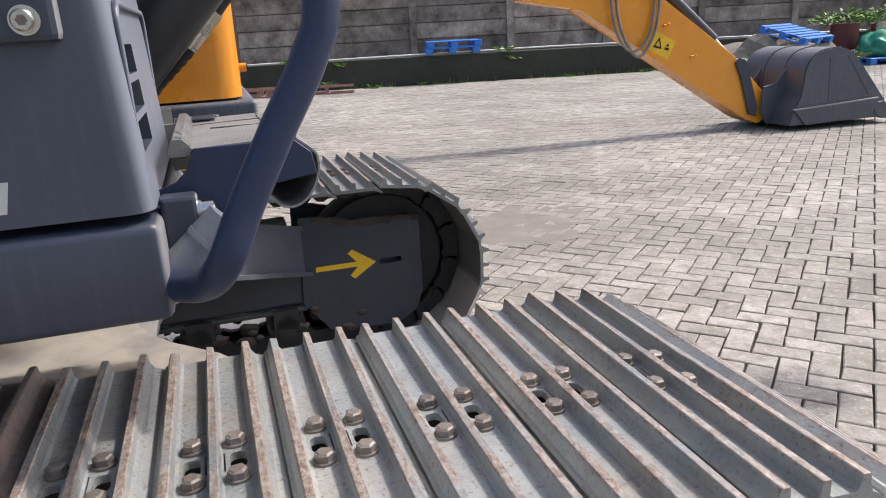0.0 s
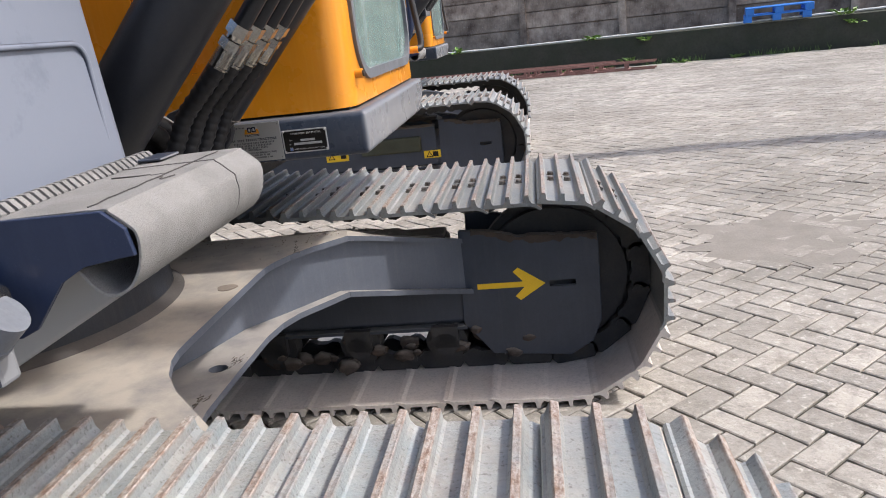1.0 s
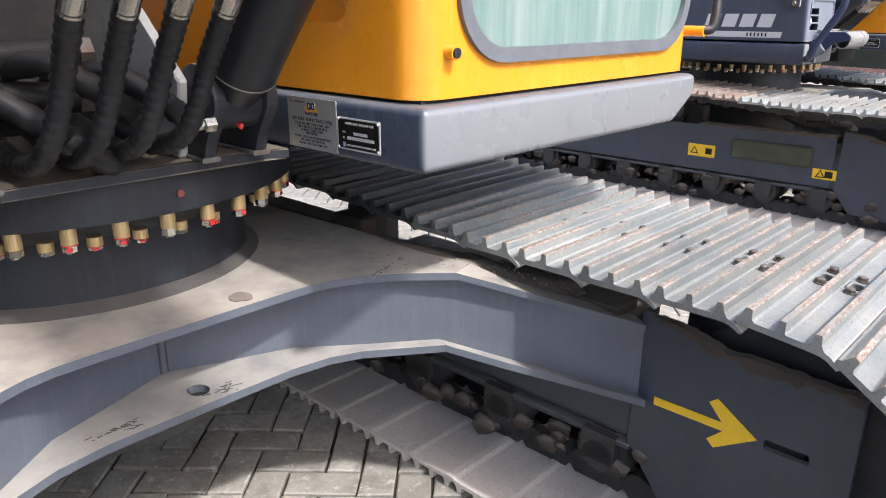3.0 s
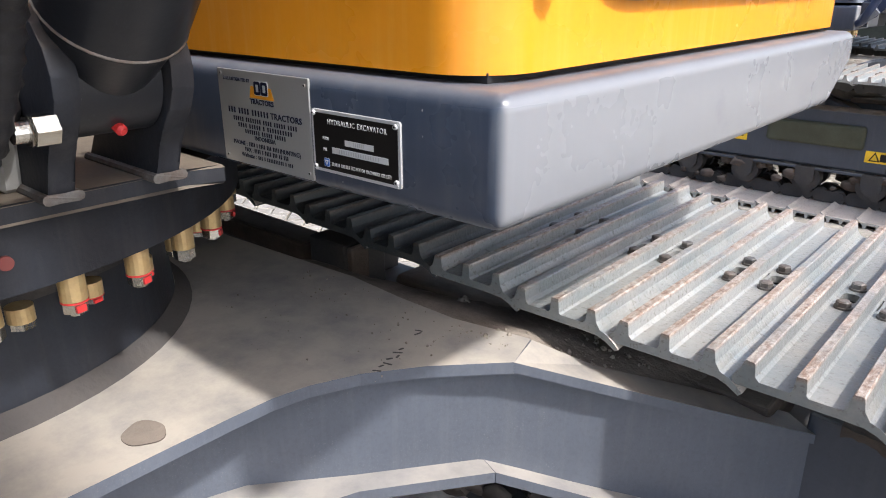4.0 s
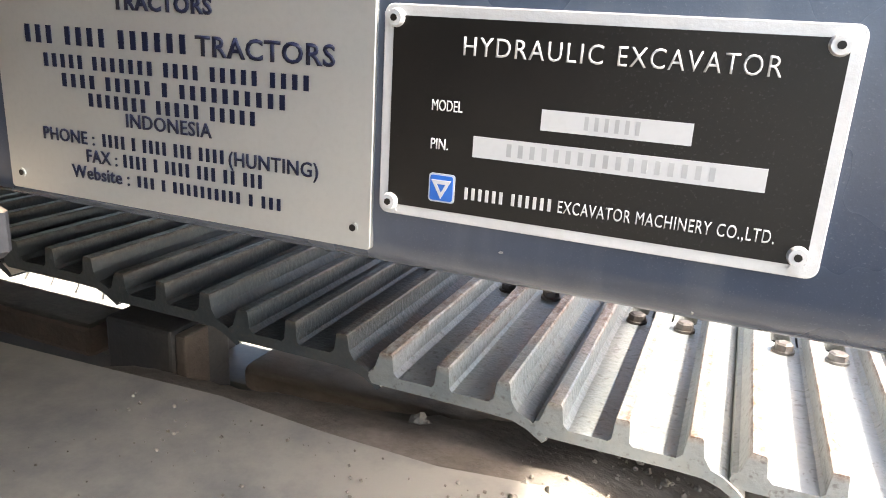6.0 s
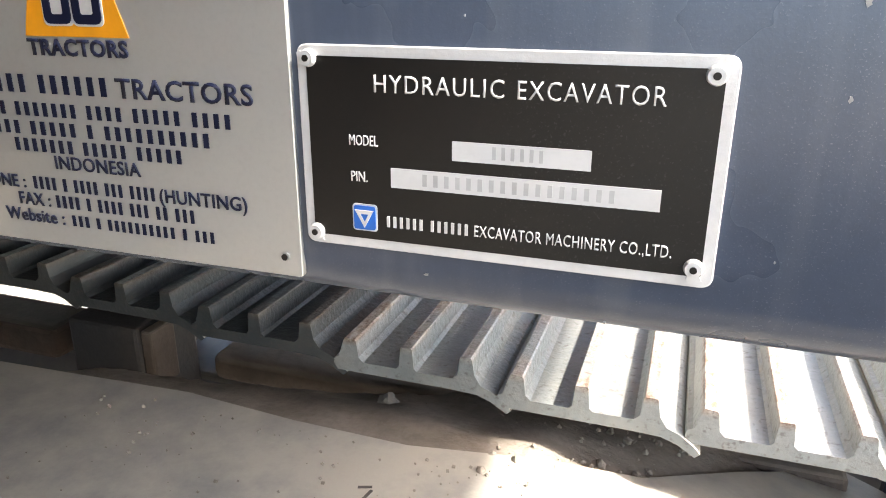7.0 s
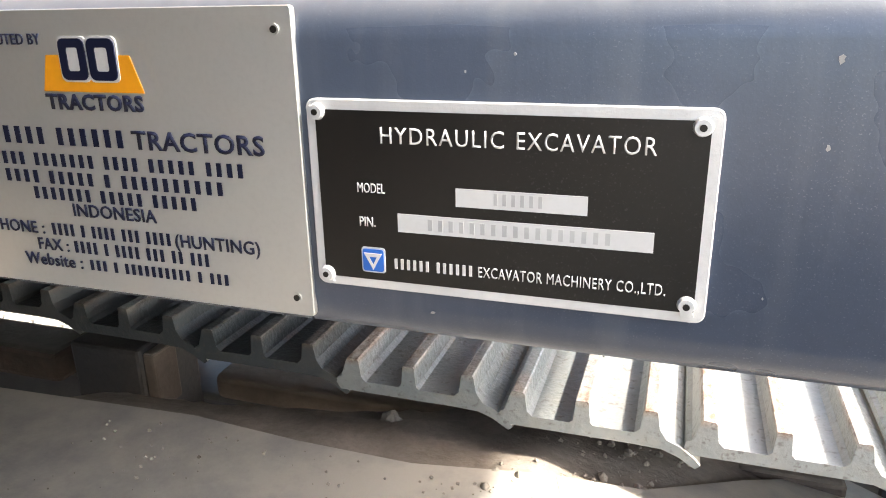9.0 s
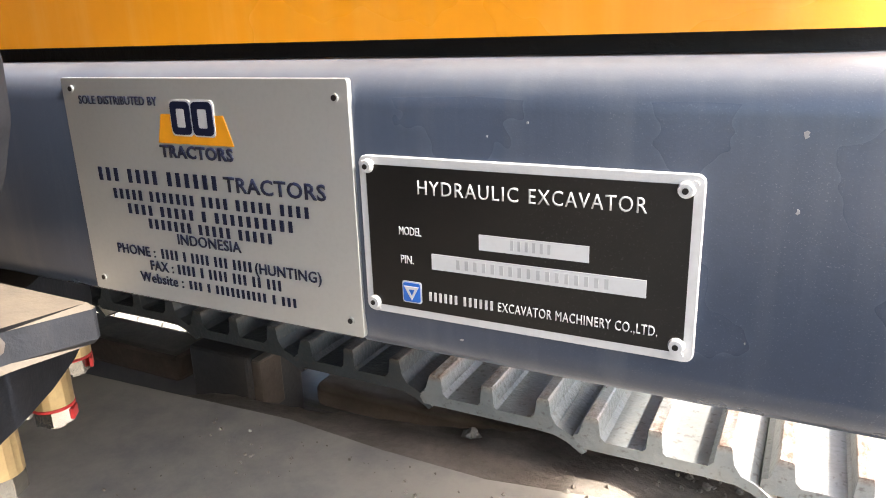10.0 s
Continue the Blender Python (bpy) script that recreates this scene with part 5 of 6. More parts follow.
for i, hy in enumerate(HOSE_Y):
    low = -0.02 + 0.02 * i
    pts = glide([(0.275, hy, 1.278), (0.225, hy + 0.006, 1.232), (0.175, hy + 0.012, 1.185), (0.145, hy + 0.008, 1.13), (0.115, hy - 0.004, 1.075), (0.06, hy - 0.012, 1.04 + 0.003 * i), (-0.05, hy - 0.01, 1.035), (-0.22, hy, 1.06)], 10)
    bm = bmesh.new()
    tube(bm, pts, 0.0172, 14, lambda k: 1.0 + (0.10 if k % 3 == 0 else -0.05))
    hose = smooth(part("hydraulic_hose", bm, BLACK, exc, "black ribbed hydraulic hose"), 60)
    a, d = Vector((0.268, hy, 1.272)), Vector((0.66, 0.0, 0.75)).normalized()
    bm = bmesh.new()
    cyl(bm, a, a + d * 0.042, 0.0188, seg=22)
    cyl(bm, a + d * 0.042, a + d * 0.062, 0.0222, seg=6)
    cyl(bm, a + d * 0.064, a + d * 0.074, 0.0172, seg=18)
    cyl(bm, a + d * 0.074, a + d * 0.096, 0.0230, seg=6)
    part("hose_fitting", bm, CHROME, hose, "zinc-plated crimped hose fitting")
    bm = bmesh.new()
    tube(bm, glide([a + d * 0.096, a + d * 0.20, a + d * 0.34, a + d * 0.6 + Vector((-0.03, 0, 0.03)), a + d * 1.0 + Vector((-0.12, 0, 0.12))], 6), 0.0172, 14)
    smooth(part("upper_pipe", bm, CYL_PAINT, hose), 60)
bm = bmesh.new()
box(bm, 0.395, 0.435, 2.085, 2.375, 1.395, 1.47, 0.008)
part("hose_clamp", bm, NAVY, exc)
for k, (y0, z0) in enumerate(((2.10, 1.10), (2.16, 1.05), (2.20, 1.14), (2.30, 1.12))):
    bm = bmesh.new()
    tube(bm, glide([(-0.10, y0 - 0.10, z0 + 0.03), (0.0, y0 - 0.04, z0 + 0.05), (0.05, y0 + 0.02, z0 + 0.01), (0.02, y0 + 0.08, z0 - 0.03), (-0.15, y0 + 0.14, z0 - 0.02), (-0.4, y0 + 0.1, z0 + 0.05)], 8), 0.021, 12, lambda j: 1.0 + (0.08 if j % 3 == 0 else -0.03))
    smooth(part("hydraulic_hose", bm, BLACK, exc), 60)
for y0, z0, y1, z1 in ((2.06, 1.20, 2.235, 1.205), (2.08, 1.14, 2.225, 1.128)):
    bm = bmesh.new()
    cyl(bm, (-0.06, y0, z0), (-0.05, y1, z1), 0.026, seg=18)
    tb = smooth(part("cross_hose", bm, BLACK, exc, "thick black hose lying across"))
    bm = bmesh.new()
    cyl(bm, (-0.05, y1, z1), (-0.05, y1 + 0.022, z1), 0.027, seg=6)
    part("hose_fitting", bm, BOLT, tb)
bm = bmesh.new()
prism(bm, [(1.90, 1.002), (2.385, 1.002), (2.385, 1.62), (1.90, 1.62)], 'x', -0.32, -0.29)
part("rear_screen", bm, DARK, exc)
bm = bmesh.new()
box(bm, -0.04, 0.0, 2.07, 2.10, 1.13, 1.20, 0.004)
part("hose_bracket", bm, CHROME, exc)
bm = bmesh.new()
box(bm, -1.3, -0.30, 1.93, 2.37, 1.0, 1.46, 0.03, 2)
part("swing_motor_cover", bm, DARK, exc)
bm = bmesh.new()
prism(bm, [(-0.45, 1.001), (-0.02, 1.001), (0.01, 1.15), (-0.14, 1.275), (-0.30, 1.40), (-0.60, 1.45)], 'y', 2.385, 2.405, 0.004, 1)
part("boom_side_plate", bm, PRIMER, exc, "dusty pale grey boom mounting plate")
# engine house and counterweight behind
bm = bmesh.new()
box(bm, -2.36, -1.34, 1.42, 3.60, 1.10, 1.85, 0.05, 3)
smooth(part("engine_hood", bm, NAVY, exc), 40)
bm = bmesh.new()
prism(bm, [(-2.36, 1.36), (-2.36, 3.62), (-2.62, 3.30), (-2.74, 2.9), (-2.74, 2.0), (-2.62, 1.65)], 'z', 0.92, 1.80, 0.05, 3)
part("counterweight", bm, NAVY, exc)

# ---- the plates on the cab deck ----
FACE = 2.606
bm = bmesh.new()
X0, X1, Z0, Z1 = 0.0325, 0.1905, 1.0078, 1.1095
prism(bm, rounded(X0, X1, Z0, Z1, 0.0012, 3), 'y', FACE - 0.0016, FACE + 0.001, 0.0003, 1)
dealer = part("dealer_plate", bm, ALU, exc, "brushed aluminium dealer plate with navy print")
py = FACE - 0.0021
for x, z in ((0.039, 1.1045), (0.1845, 1.1025), (0.039, 1.0140), (0.1845, 1.0145)):
    bm = bmesh.new()
    cyl(bm, (x, FACE - 0.0022, z), (x, FACE - 0.001, z), 0.0017, seg=14)
    sc = part("rivet", bm, ALU, dealer)
    bm = bmesh.new()
    cyl(bm, (x, FACE - 0.0025, z), (x, FACE - 0.0020, z), 0.00115, seg=10)
    part("rivet_hole", bm, PLATE_BLACK, sc)


def dealer_text(text, x0, x1, z, h):
    lettering("lettering", text, x0, z, py, h, x1 - x0, PRINT_NAVY, dealer, spread=1.06, weight=0.010)


def dealer_bars(words, x0, x1, z, h):
    letter_bars("withheld_print", words, x0, z, py, h, x1 - x0, PRINT_NAVY, dealer)


dealer_text("SOLE DISTRIBUTED BY", 0.0434, 0.0928, 1.0980, 0.0036)
bm = bmesh.new()
prism(bm, [(0.0905, 1.0822), (0.1332, 1.0822), (0.1290, 1.0945), (0.0940, 1.0945)], 'y', py + 0.0003, py + 0.0008)
part("logo_field", bm, PRINT_ORANGE, dealer)
for x0, x1 in ((0.1005, 0.1115), (0.1125, 0.1238)):
    bm = bmesh.new()
    prism(bm, rounded(x0 - 0.0007, x1 + 0.0007, 1.0855, 1.1007, 0.002, 3), 'y', py + 0.0001, py + 0.0005)
    part("logo_rim", bm, ALU_EDGE, dealer)
    bm = bmesh.new()
    ring_prism(bm, rounded(x0, x1, 1.0862, 1.1000, 0.0022, 3), rounded(x0 + 0.0030, x1 - 0.0030, 1.0892, 1.0970, 0.0008, 3), 'y', py - 0.0003, py + 0.0002)
    part("logo_shape", bm, PRINT_NAVY, dealer)
lettering("lettering", "TRACTORS", 0.0908, 1.0762, py, 0.0050, 0.0414, PRINT_NAVY, dealer, spread=1.08, weight=0.034)
dealer_bars([3, 4, 6], 0.0470, 0.1225, 1.0632, 0.0062)
lettering("lettering", "TRACTORS", 0.1252, 1.0632, py, 0.0062, 0.0520, PRINT_NAVY, dealer, spread=1.08, weight=0.020)
dealer_bars([5, 7, 4, 5, 4], 0.0555, 0.1692, 1.0552, 0.0047)
dealer_bars([4, 5, 1, 10], 0.0635, 0.1606, 1.0486, 0.0047)
dealer_bars([7, 5, 5], 0.0757, 0.1490, 1.0425, 0.0046)
dealer_text("INDONESIA", 0.0936, 0.1305, 1.0368, 0.0047)
dealer_text("PHONE :", 0.0527, 0.0778, 1.0286, 0.0046)
dealer_bars([4, 1, 4, 3, 4], 0.0810, 0.1358, 1.0286, 0.0046)
dealer_text("(HUNTING)", 0.1372, 0.1716, 1.0286, 0.0046)
dealer_text("FAX :", 0.0735, 0.0880, 1.0222, 0.0046)
dealer_bars([4, 1, 4, 3, 2, 3], 0.0902, 0.1510, 1.0222, 0.0046)
dealer_text("Website :", 0.0656, 0.0932, 1.0158, 0.0047)
dealer_bars([3, 1, 10, 1, 3], 0.0962, 0.1582, 1.0158, 0.0040)

QX0, QX1, QZ0, QZ1 = 0.1934, 0.3155, 1.0212, 1.0821
bm = bmesh.new()
prism(bm, rounded(QX0, QX1, QZ0, QZ1, 0.0028, 4), 'y', FACE - 0.0020, FACE + 0.001, 0.0003, 1)
plate = part("machine_plate", bm, ALU_EDGE, exc, "black machine plate in a silver rim")
bm = bmesh.new()
prism(bm, rounded(QX0 + 0.0032, QX1 - 0.0032, QZ0 + 0.0032, QZ1 - 0.0032, 0.0008, 3), 'y', FACE - 0.0024, FACE - 0.0015)
part("black_field", bm, PLATE_BLACK, plate)
qy = FACE - 0.0029
for x, z in ((0.1974, 1.0782), (0.3101, 1.0773), (0.3102, 1.0268), (0.1974, 1.0252)):
    bm = bmesh.new()
    cyl(bm, (x, FACE - 0.0042, z), (x, FACE - 0.0015, z), 0.0022, 0.0029, seg=16)
    rv = smooth(part("rivet", bm, ALU_EDGE, plate))
    bm = bmesh.new()
    cyl(bm, (x, FACE - 0.0046, z), (x, FACE - 0.0040, z), 0.0010, seg=10)
    part("rivet_hole", bm, PLATE_BLACK, rv)
for x, z, r, up in ((0.1952, 1.0786, 0.0016, 0.4), (0.3108, 1.0236, 0.0024, -0.9), (0.1983, 1.0228, 0.0014, -0.6), (0.3122, 1.0790, 0.0013, 0.7)):
    bm = bmesh.new()
    prism(bm, [(x + r * random.uniform(0.5, 1.2) * math.cos(a), z + r * random.uniform(0.5, 1.2) * math.sin(a)) for a in [2 * math.pi * k / 9 + up for k in range(9)]], 'y', FACE - 0.0027, FACE - 0.0018)
    part("rivet_burr", bm, ALU_EDGE, plate)
for xa, xb, za, zb in ((0.2420, 0.2812, 1.0510, 1.0566), (0.2230, 0.3000, 1.0415, 1.0474)):
    bm = bmesh.new()
    box(bm, xa, xb, qy + 0.0001, qy + 0.0006, za, zb)
    part("blank_field", bm, PRINT_WHITE, plate, "white field with faint engraving")


def plate_text(text, x0, x1, z, h, spread=1.15, weight=-0.004):
    lettering("lettering", text, x0, z, qy, h, x1 - x0, PRINT_WHITE, plate, spread=spread, weight=weight)


plate_text("HYDRAULIC", 0.2183, 0.2566, 1.0692, 0.0050)
plate_text("EXCAVATOR", 0.2604, 0.2989, 1.0692, 0.0050)
plate_text("MODEL", 0.2098, 0.2190, 1.0535, 0.0031, 1.0)
plate_text("PIN.", 0.2100, 0.2153, 1.0425, 0.0031, 1.0)
plate_text("EXCAVATOR MACHINERY CO.,LTD.", 0.2490, 0.3042, 1.0290, 0.0034, 1.1)
letter_bars("withheld_print", [6, 6], 0.2208, 1.0290, qy, 0.0034, 0.0268, PRINT_WHITE, plate)
tagged(letter_bars("faint_engraving", [6], 0.2530, 1.0522, qy, 0.0036, 0.0160, PRINT_GREY, plate), kind="stuff")
tagged(letter_bars("faint_engraving", [17], 0.2320, 1.0427, qy, 0.0036, 0.0570, PRINT_GREY, plate), kind="stuff")
xa, xb, za, zb = 0.2100, 0.2182, 1.0270, 1.0355
bm = bmesh.new()
prism(bm, rounded(xa, xb, za, zb, 0.001, 3), 'y', qy + 0.0002, qy + 0.0006)
part("logo_rim", bm, PRINT_WHITE, plate)
bm = bmesh.new()
prism(bm, rounded(xa + 0.0005, xb - 0.0005, za + 0.0005, zb - 0.0005, 0.0008, 3), 'y', qy - 0.0001, qy + 0.0003)
part("logo_field", bm, PRINT_BLUE, plate)
bm = bmesh.new()
cx, cz = (xa + xb) / 2, (za + zb) / 2
ring_prism(bm, [(cx - 0.0031, cz + 0.0024), (cx, cz - 0.0031), (cx + 0.0031, cz + 0.0024)], [(cx - 0.0014, cz + 0.0012), (cx, cz - 0.0014), (cx + 0.0014, cz + 0.0012)], 'y', qy - 0.0004, qy)
part("logo_shape", bm, PRINT_WHITE, plate)

# small chips in the deck's paint
for x, z, w, h in ((0.2330, 1.0140, 0.0017, 0.0008), (0.3405, 1.0945, 0.0016, 0.0026), (0.2590, 1.0955, 0.0009, 0.0011), (0.3405, 1.0725, 0.0011, 0.0016), (0.2445, 1.0905, 0.0006, 0.0010), (0.2880, 1.0062, 0.0007, 0.0007), (0.3300, 1.0300, 0.0006, 0.0008), (0.3720, 1.0620, 0.0009, 0.0007)):
    bm = bmesh.new()
    prism(bm, [(x + 0.55 * w * math.cos(a) * random.uniform(0.4, 1.15), z + 0.6 * h * math.sin(a) * random.uniform(0.4, 1.15)) for a in [2 * math.pi * k / 9 for k in range(9)]], 'y', FACE - 0.0003, FACE + 0.0005)
    part("paint_chip", bm, PRIMER, deck)

# pebbles and dry mud lying on the undercarriage frame
for x, y, z, r in ((0.030, 3.035, 0.674, 0.0105), (0.070, 3.045, 0.671, 0.0055), (0.165, 3.030, 0.672, 0.006), (0.190, 3.055, 0.662, 0.0045), (0.110, 3.075, 0.660, 0.004)):
    bm = bmesh.new()
    bmesh.ops.create_icosphere(bm, subdivisions=2, radius=r)
    for v in bm.verts:
        v.co = v.co * random.uniform(0.75, 1.2) + Vector((x, y, z + r * 0.5))
    tagged(part("pebble", bm, MUD, None, origin=(x, y, z)), "small dry mud pebble lying on the undercarriage frame", "pebble", "pebbles on the frame")

bm = bmesh.new()
for i in range(170):
    x = random.uniform(-0.25, 0.20) if i % 4 else random.gauss(0.17, 0.035)
    y = min(2.66 + 0.27 * random.random() ** 0.5, 2.925) if i % 4 else random.uniform(2.86, 2.925)
    if x > 0.21 or x > 0.15 and y < 2.9 or x > 0.05 and y < 2.72:
        continue
    r = 0.0004 + 0.0012 * random.random() ** 2
    m = pose(x, y, 0.7022 + r * 0.4, random.uniform(0, 90), random.uniform(0, 90), 0)
    for v in box(bm, -r, r, -r * 0.8, r * 0.8, -r * 0.7, r * 0.7):
        v.co = m @ v.co
for i in range(150):
    x, v = random.gauss(0.25, 0.05), random.uniform(0.02, 0.6)
    y, z = bank_at(x, v)
    r = 0.0006 + 0.0055 * random.random() ** 5
    made = bmesh.ops.create_icosphere(bm, subdivisions=1, radius=r)["verts"]
    for w in made:
        w.co = Vector((x, y, z + 0.4 * r + 0.002 * v)) + w.co * (1 + 0.7 * noise.noise(w.co * 900 + Vector((i, 0, 0))))
tagged(part("dirt_crumbs", bm, MUD, None), "crumbs of dry mud strewn on the undercarriage plate", "dirt", kind="stuff")

# ---- the second excavator, with its arm reaching out to the ground ----
M2 = Vector((-0.47, 5.24, 0.0))
exc2 = copy_thing(exc, Matrix.Translation(Vector(BASE) + M2))
exc2.matrix_world = Matrix.Translation(Vector(BASE) + M2)
tagged(exc2, "tracked excavator with lowered arm, its bucket resting on paving")
AY = BOOM_Y + M2.y
bm = bmesh.new()
prism(bm, [(3.35, 1.70), (3.38, 1.47), (4.02, 1.37), (6.10, 0.10), (6.30, 0.02), (6.44, 0.10), (6.42, 0.30), (5.93, 0.80), (4.90, 1.50), (3.85, 2.10), (3.5, 2.05)], 'y', AY - 0.13, AY + 0.13, 0.01, 2)
arm = part("arm", bm, YELLOW, exc2, "orange-yellow dipper arm")
bm = bmesh.new()
box(bm, 4.86, 5.14, AY - 0.1325, AY - 0.131, 0.86, 1.06)
bmesh.ops.rotate(bm, verts=bm.verts, cent=(5.0, AY, 0.96), matrix=Matrix.Rotation(radians(27), 3, 'Y'))
st = part("warning_sticker", bm, STICKER, arm, "yellow warning sticker with a black triangle")
bm = bmesh.new()
ring_prism(bm, [(4.89, 0.95), (5.0, 0.92), (4.975, 1.05)], [(4.92, 0.965), (4.98, 0.945), (4.967, 1.015)], 'y', AY - 0.134, AY - 0.1328)
part("pictogram", bm, PLATE_BLACK, st)
bm = bmesh.new()
prism(bm, [(5.035, 0.915), (5.085, 0.900), (5.092, 0.925), (5.042, 0.940)], 'y', AY - 0.134, AY - 0.1328)
prism(bm, [(5.050, 0.950), (5.095, 0.940), (5.082, 0.975)], 'y', AY - 0.134, AY - 0.1328)
part("symbol", bm, PLATE_BLACK, st)
for x, z in ((5.04, 1.16), (5.39, 0.82)):
    bm = bmesh.new()
    box(bm, x - 0.035, x + 0.035, AY - 0.150, AY - 0.128, z - 0.014, z + 0.014, 0.004, 1)
    cyl(bm, (x + 0.02, AY - 0.150, z + 0.012), (x + 0.02, AY - 0.165, z + 0.020), 0.012, seg=12)
    part("grease_nipple", bm, YELLOW, arm)
for k, off in ((0, 0.0), (1, 0.06)):
    bm = bmesh.new()
    tube(bm, glide([(4.35 + off, AY - 0.17, 1.75), (4.36 + off, AY - 0.18, 1.35), (4.45 + off, AY - 0.19, 1.05), (4.62 + off, AY - 0.19, 0.92 - off), (4.80 + off, AY - 0.18, 1.05), (4.87 + off, AY - 0.17, 1.35), (4.86 + off, AY - 0.16, 1.6)], 8), 0.016, 10)
    smooth(part("arm_hose", bm, ARM_HOSE, arm, "grey looped hydraulic hose"), 60)
bm = bmesh.new()
cyl(bm, (4.6, AY, 1.92), (5.74, AY, 0.985), 0.06, seg=24)
bc = smooth(part("bucket_cylinder", bm, NAVY, exc2), 40)
bm = bmesh.new()
cyl(bm, (5.74, AY, 0.985), (6.0, AY, 0.74), 0.034, seg=20)
smooth(part("rod", bm, CHROME, bc))
for dy in (-0.165, 0.135):
    bm = bmesh.new()
    prism(bm, [(5.93, 0.72), (5.99, 0.775), (6.06, 0.75), (6.09, 0.69), (6.14, 0.53), (6.26, 0.22), (6.245, 0.11), (6.15, 0.14), (6.02, 0.54)], 'y', AY + dy, AY + dy + 0.03, 0.006, 1)
    part("bucket_link", bm, NAVY, exc2)
# bucket, back up, teeth forward
prof = [(6.42, 0.02), (6.46, 0.15), (6.55, 0.33), (6.575, 0.52), (6.60, 0.66), (6.71, 0.775), (6.89, 0.82), (7.06, 0.805), (7.21, 0.73), (7.40, 0.52), (7.65, 0.23), (7.83, 0.02)]
bm = bmesh.new()
rows = []
P = glide([(x, 0, z) for x, z in prof], 4)
BW = 0.46
for i, p in enumerate(P):
    d = (P[min(i + 1, len(P) - 1)] - P[max(i - 1, 0)]).normalized()
    n = Vector((-d.z, 0, d.x))
    rows.append([bm.verts.new((p.x + n.x * t, AY + s * BW, p.z + n.z * t)) for s, t in ((-1, 0.012), (1, 0.012), (1, -0.012), (-1, -0.012))])
for a, b in zip(rows, rows[1:]):
    for k in range(4):
        bm.faces.new((a[k], a[(k + 1) % 4], b[(k + 1) % 4], b[k]))
bm.faces.new(rows[0])
bm.faces.new(rows[-1][::-1])
bucket = smooth(part("bucket", bm, BUCKET, exc2, "dark navy bucket with worn edges"), 40)
for s in (-1, 1):
    bm = bmesh.new()
    prism(bm, [(p.x, p.z) for p in P[::2]] , 'y', AY + s * BW - 0.012, AY + s * BW + 0.012)
    part("side_plate", bm, BUCKET, bucket)
    bm = bmesh.new()
    prism(bm, [(6.455, 0.185), (7.58, 0.235), (7.55, 0.12), (7.42, 0.03), (6.62, 0.012)], 'y', AY + s * (BW + 0.02) - 0.012, AY + s * (BW + 0.02) + 0.012, 0.004, 1)
    part("side_cutter", bm, BUCKET, bucket)
    bm = bmesh.new()
    prism(bm, [(6.455, 0.184), (7.58, 0.234), (7.58, 0.250), (6.455, 0.200)], 'y', AY + s * (BW + 0.012) - 0.022, AY + s * (BW + 0.012) + 0.022, 0.003, 1)
    part("worn_edge", bm, PRIMER, bucket, "scraped bare metal edge")
    bm = bmesh.new()
    ring_prism(bm, [(6.905, 0.235), (7.47, 0.265), (7.12, 0.745), (6.88, 0.725)], [(6.918, 0.25), (7.445, 0.278), (7.11, 0.73), (6.893, 0.71)], 'y', AY + s * BW - 0.016, AY + s * BW + 0.016)
    part("stiffener", bm, BUCKET, bucket)
for k in range(5):
    y = AY - BW - 0.02 + k * 0.215
    bm = bmesh.new()
    prism(bm, [(7.52, 0.19), (7.66, 0.20), (7.92, 0.0), (7.66, 0.0), (7.56, 0.06)], 'y', y, y + 0.08, 0.006, 1)
    part("tooth", bm, BUCKET, bucket)
for ry in (-0.17, 0.13):
    bm = bmesh.new()
    rows = []
    for i, p in enumerate(P[6:34]):
        q = P[min(i + 7, len(P) - 1)] - P[i + 5]
        n = Vector((-q.z, 0, q.x)).normalized()
        rows.append([bm.verts.new((p.x + n.x * t, AY + ry + w, p.z + n.z * t)) for w, t in ((0, 0.022), (0.035, 0.022), (0.035, 0.008), (0, 0.008))])
    for a, b in zip(rows, rows[1:]):
        for k in range(4):
            bm.faces.new((a[k], a[(k + 1) % 4], b[(k + 1) % 4], b[k]))
    bm.faces.new(rows[0])
    bm.faces.new(rows[-1][::-1])
    part("wear_strip", bm, BUCKET, bucket)
for dy in (-0.20, 0.17):
    bm = bmesh.new()
    prism(bm, [(6.29, 0.44), (6.45, 0.46), (6.62, 0.68), (6.72, 0.76), (6.60, 0.2), (6.55, 0.02), (6.36, 0.02), (6.28, 0.15)], 'y', AY + dy, AY + dy + 0.03, 0.006, 1)
    part("bucket_ear", bm, BUCKET, bucket)


def swing(ob):
    """The arm stands turned a few degrees towards the first machine and shorter for it."""
    o = bpy_world.get(ob.name, ob.location)
    for v in ob.data.vertices:
        w = max(0.0, (v.co.x + o.x - 3.5) / 2.93)
        v.co += Vector((-0.25 * w, -0.28 * w, 0.03 * (1.3 - v.co.z - o.z) * w))
    for c in ob.children:
        swing(c)


for ob in (arm, bc, bucket) + tuple(c for c in exc2.children if c.name.startswith("bucket_link")):
    swing(ob)

# ---- clutter beyond the bucket ----
pallet((12.0, 13.0, 0.66), 22, 16, "blue plastic pallet leaning on a heap of rubble")
pallet((14.3, 12.95, 0.0), -10, 0, "blue plastic pallet on the ground by the rubble")
heap = thing("rubble_heap", (11.6, 13.3, 0), "low heap of soil and rubble overgrown with weeds", "heap")
bm = bmesh.new()
bmesh.ops.create_icosphere(bm, subdivisions=4, radius=1.0)
for v in bm.verts:
    k = 0.75 + 0.5 * noise.noise(v.co * 2.3)
    v.co = Vector((11.7 + v.co.x * 2.3 * k, 13.3 + v.co.y * 1.05 * k, max(-0.02, v.co.z * 0.78 * k)))
part("soil", bm, MUD, heap)
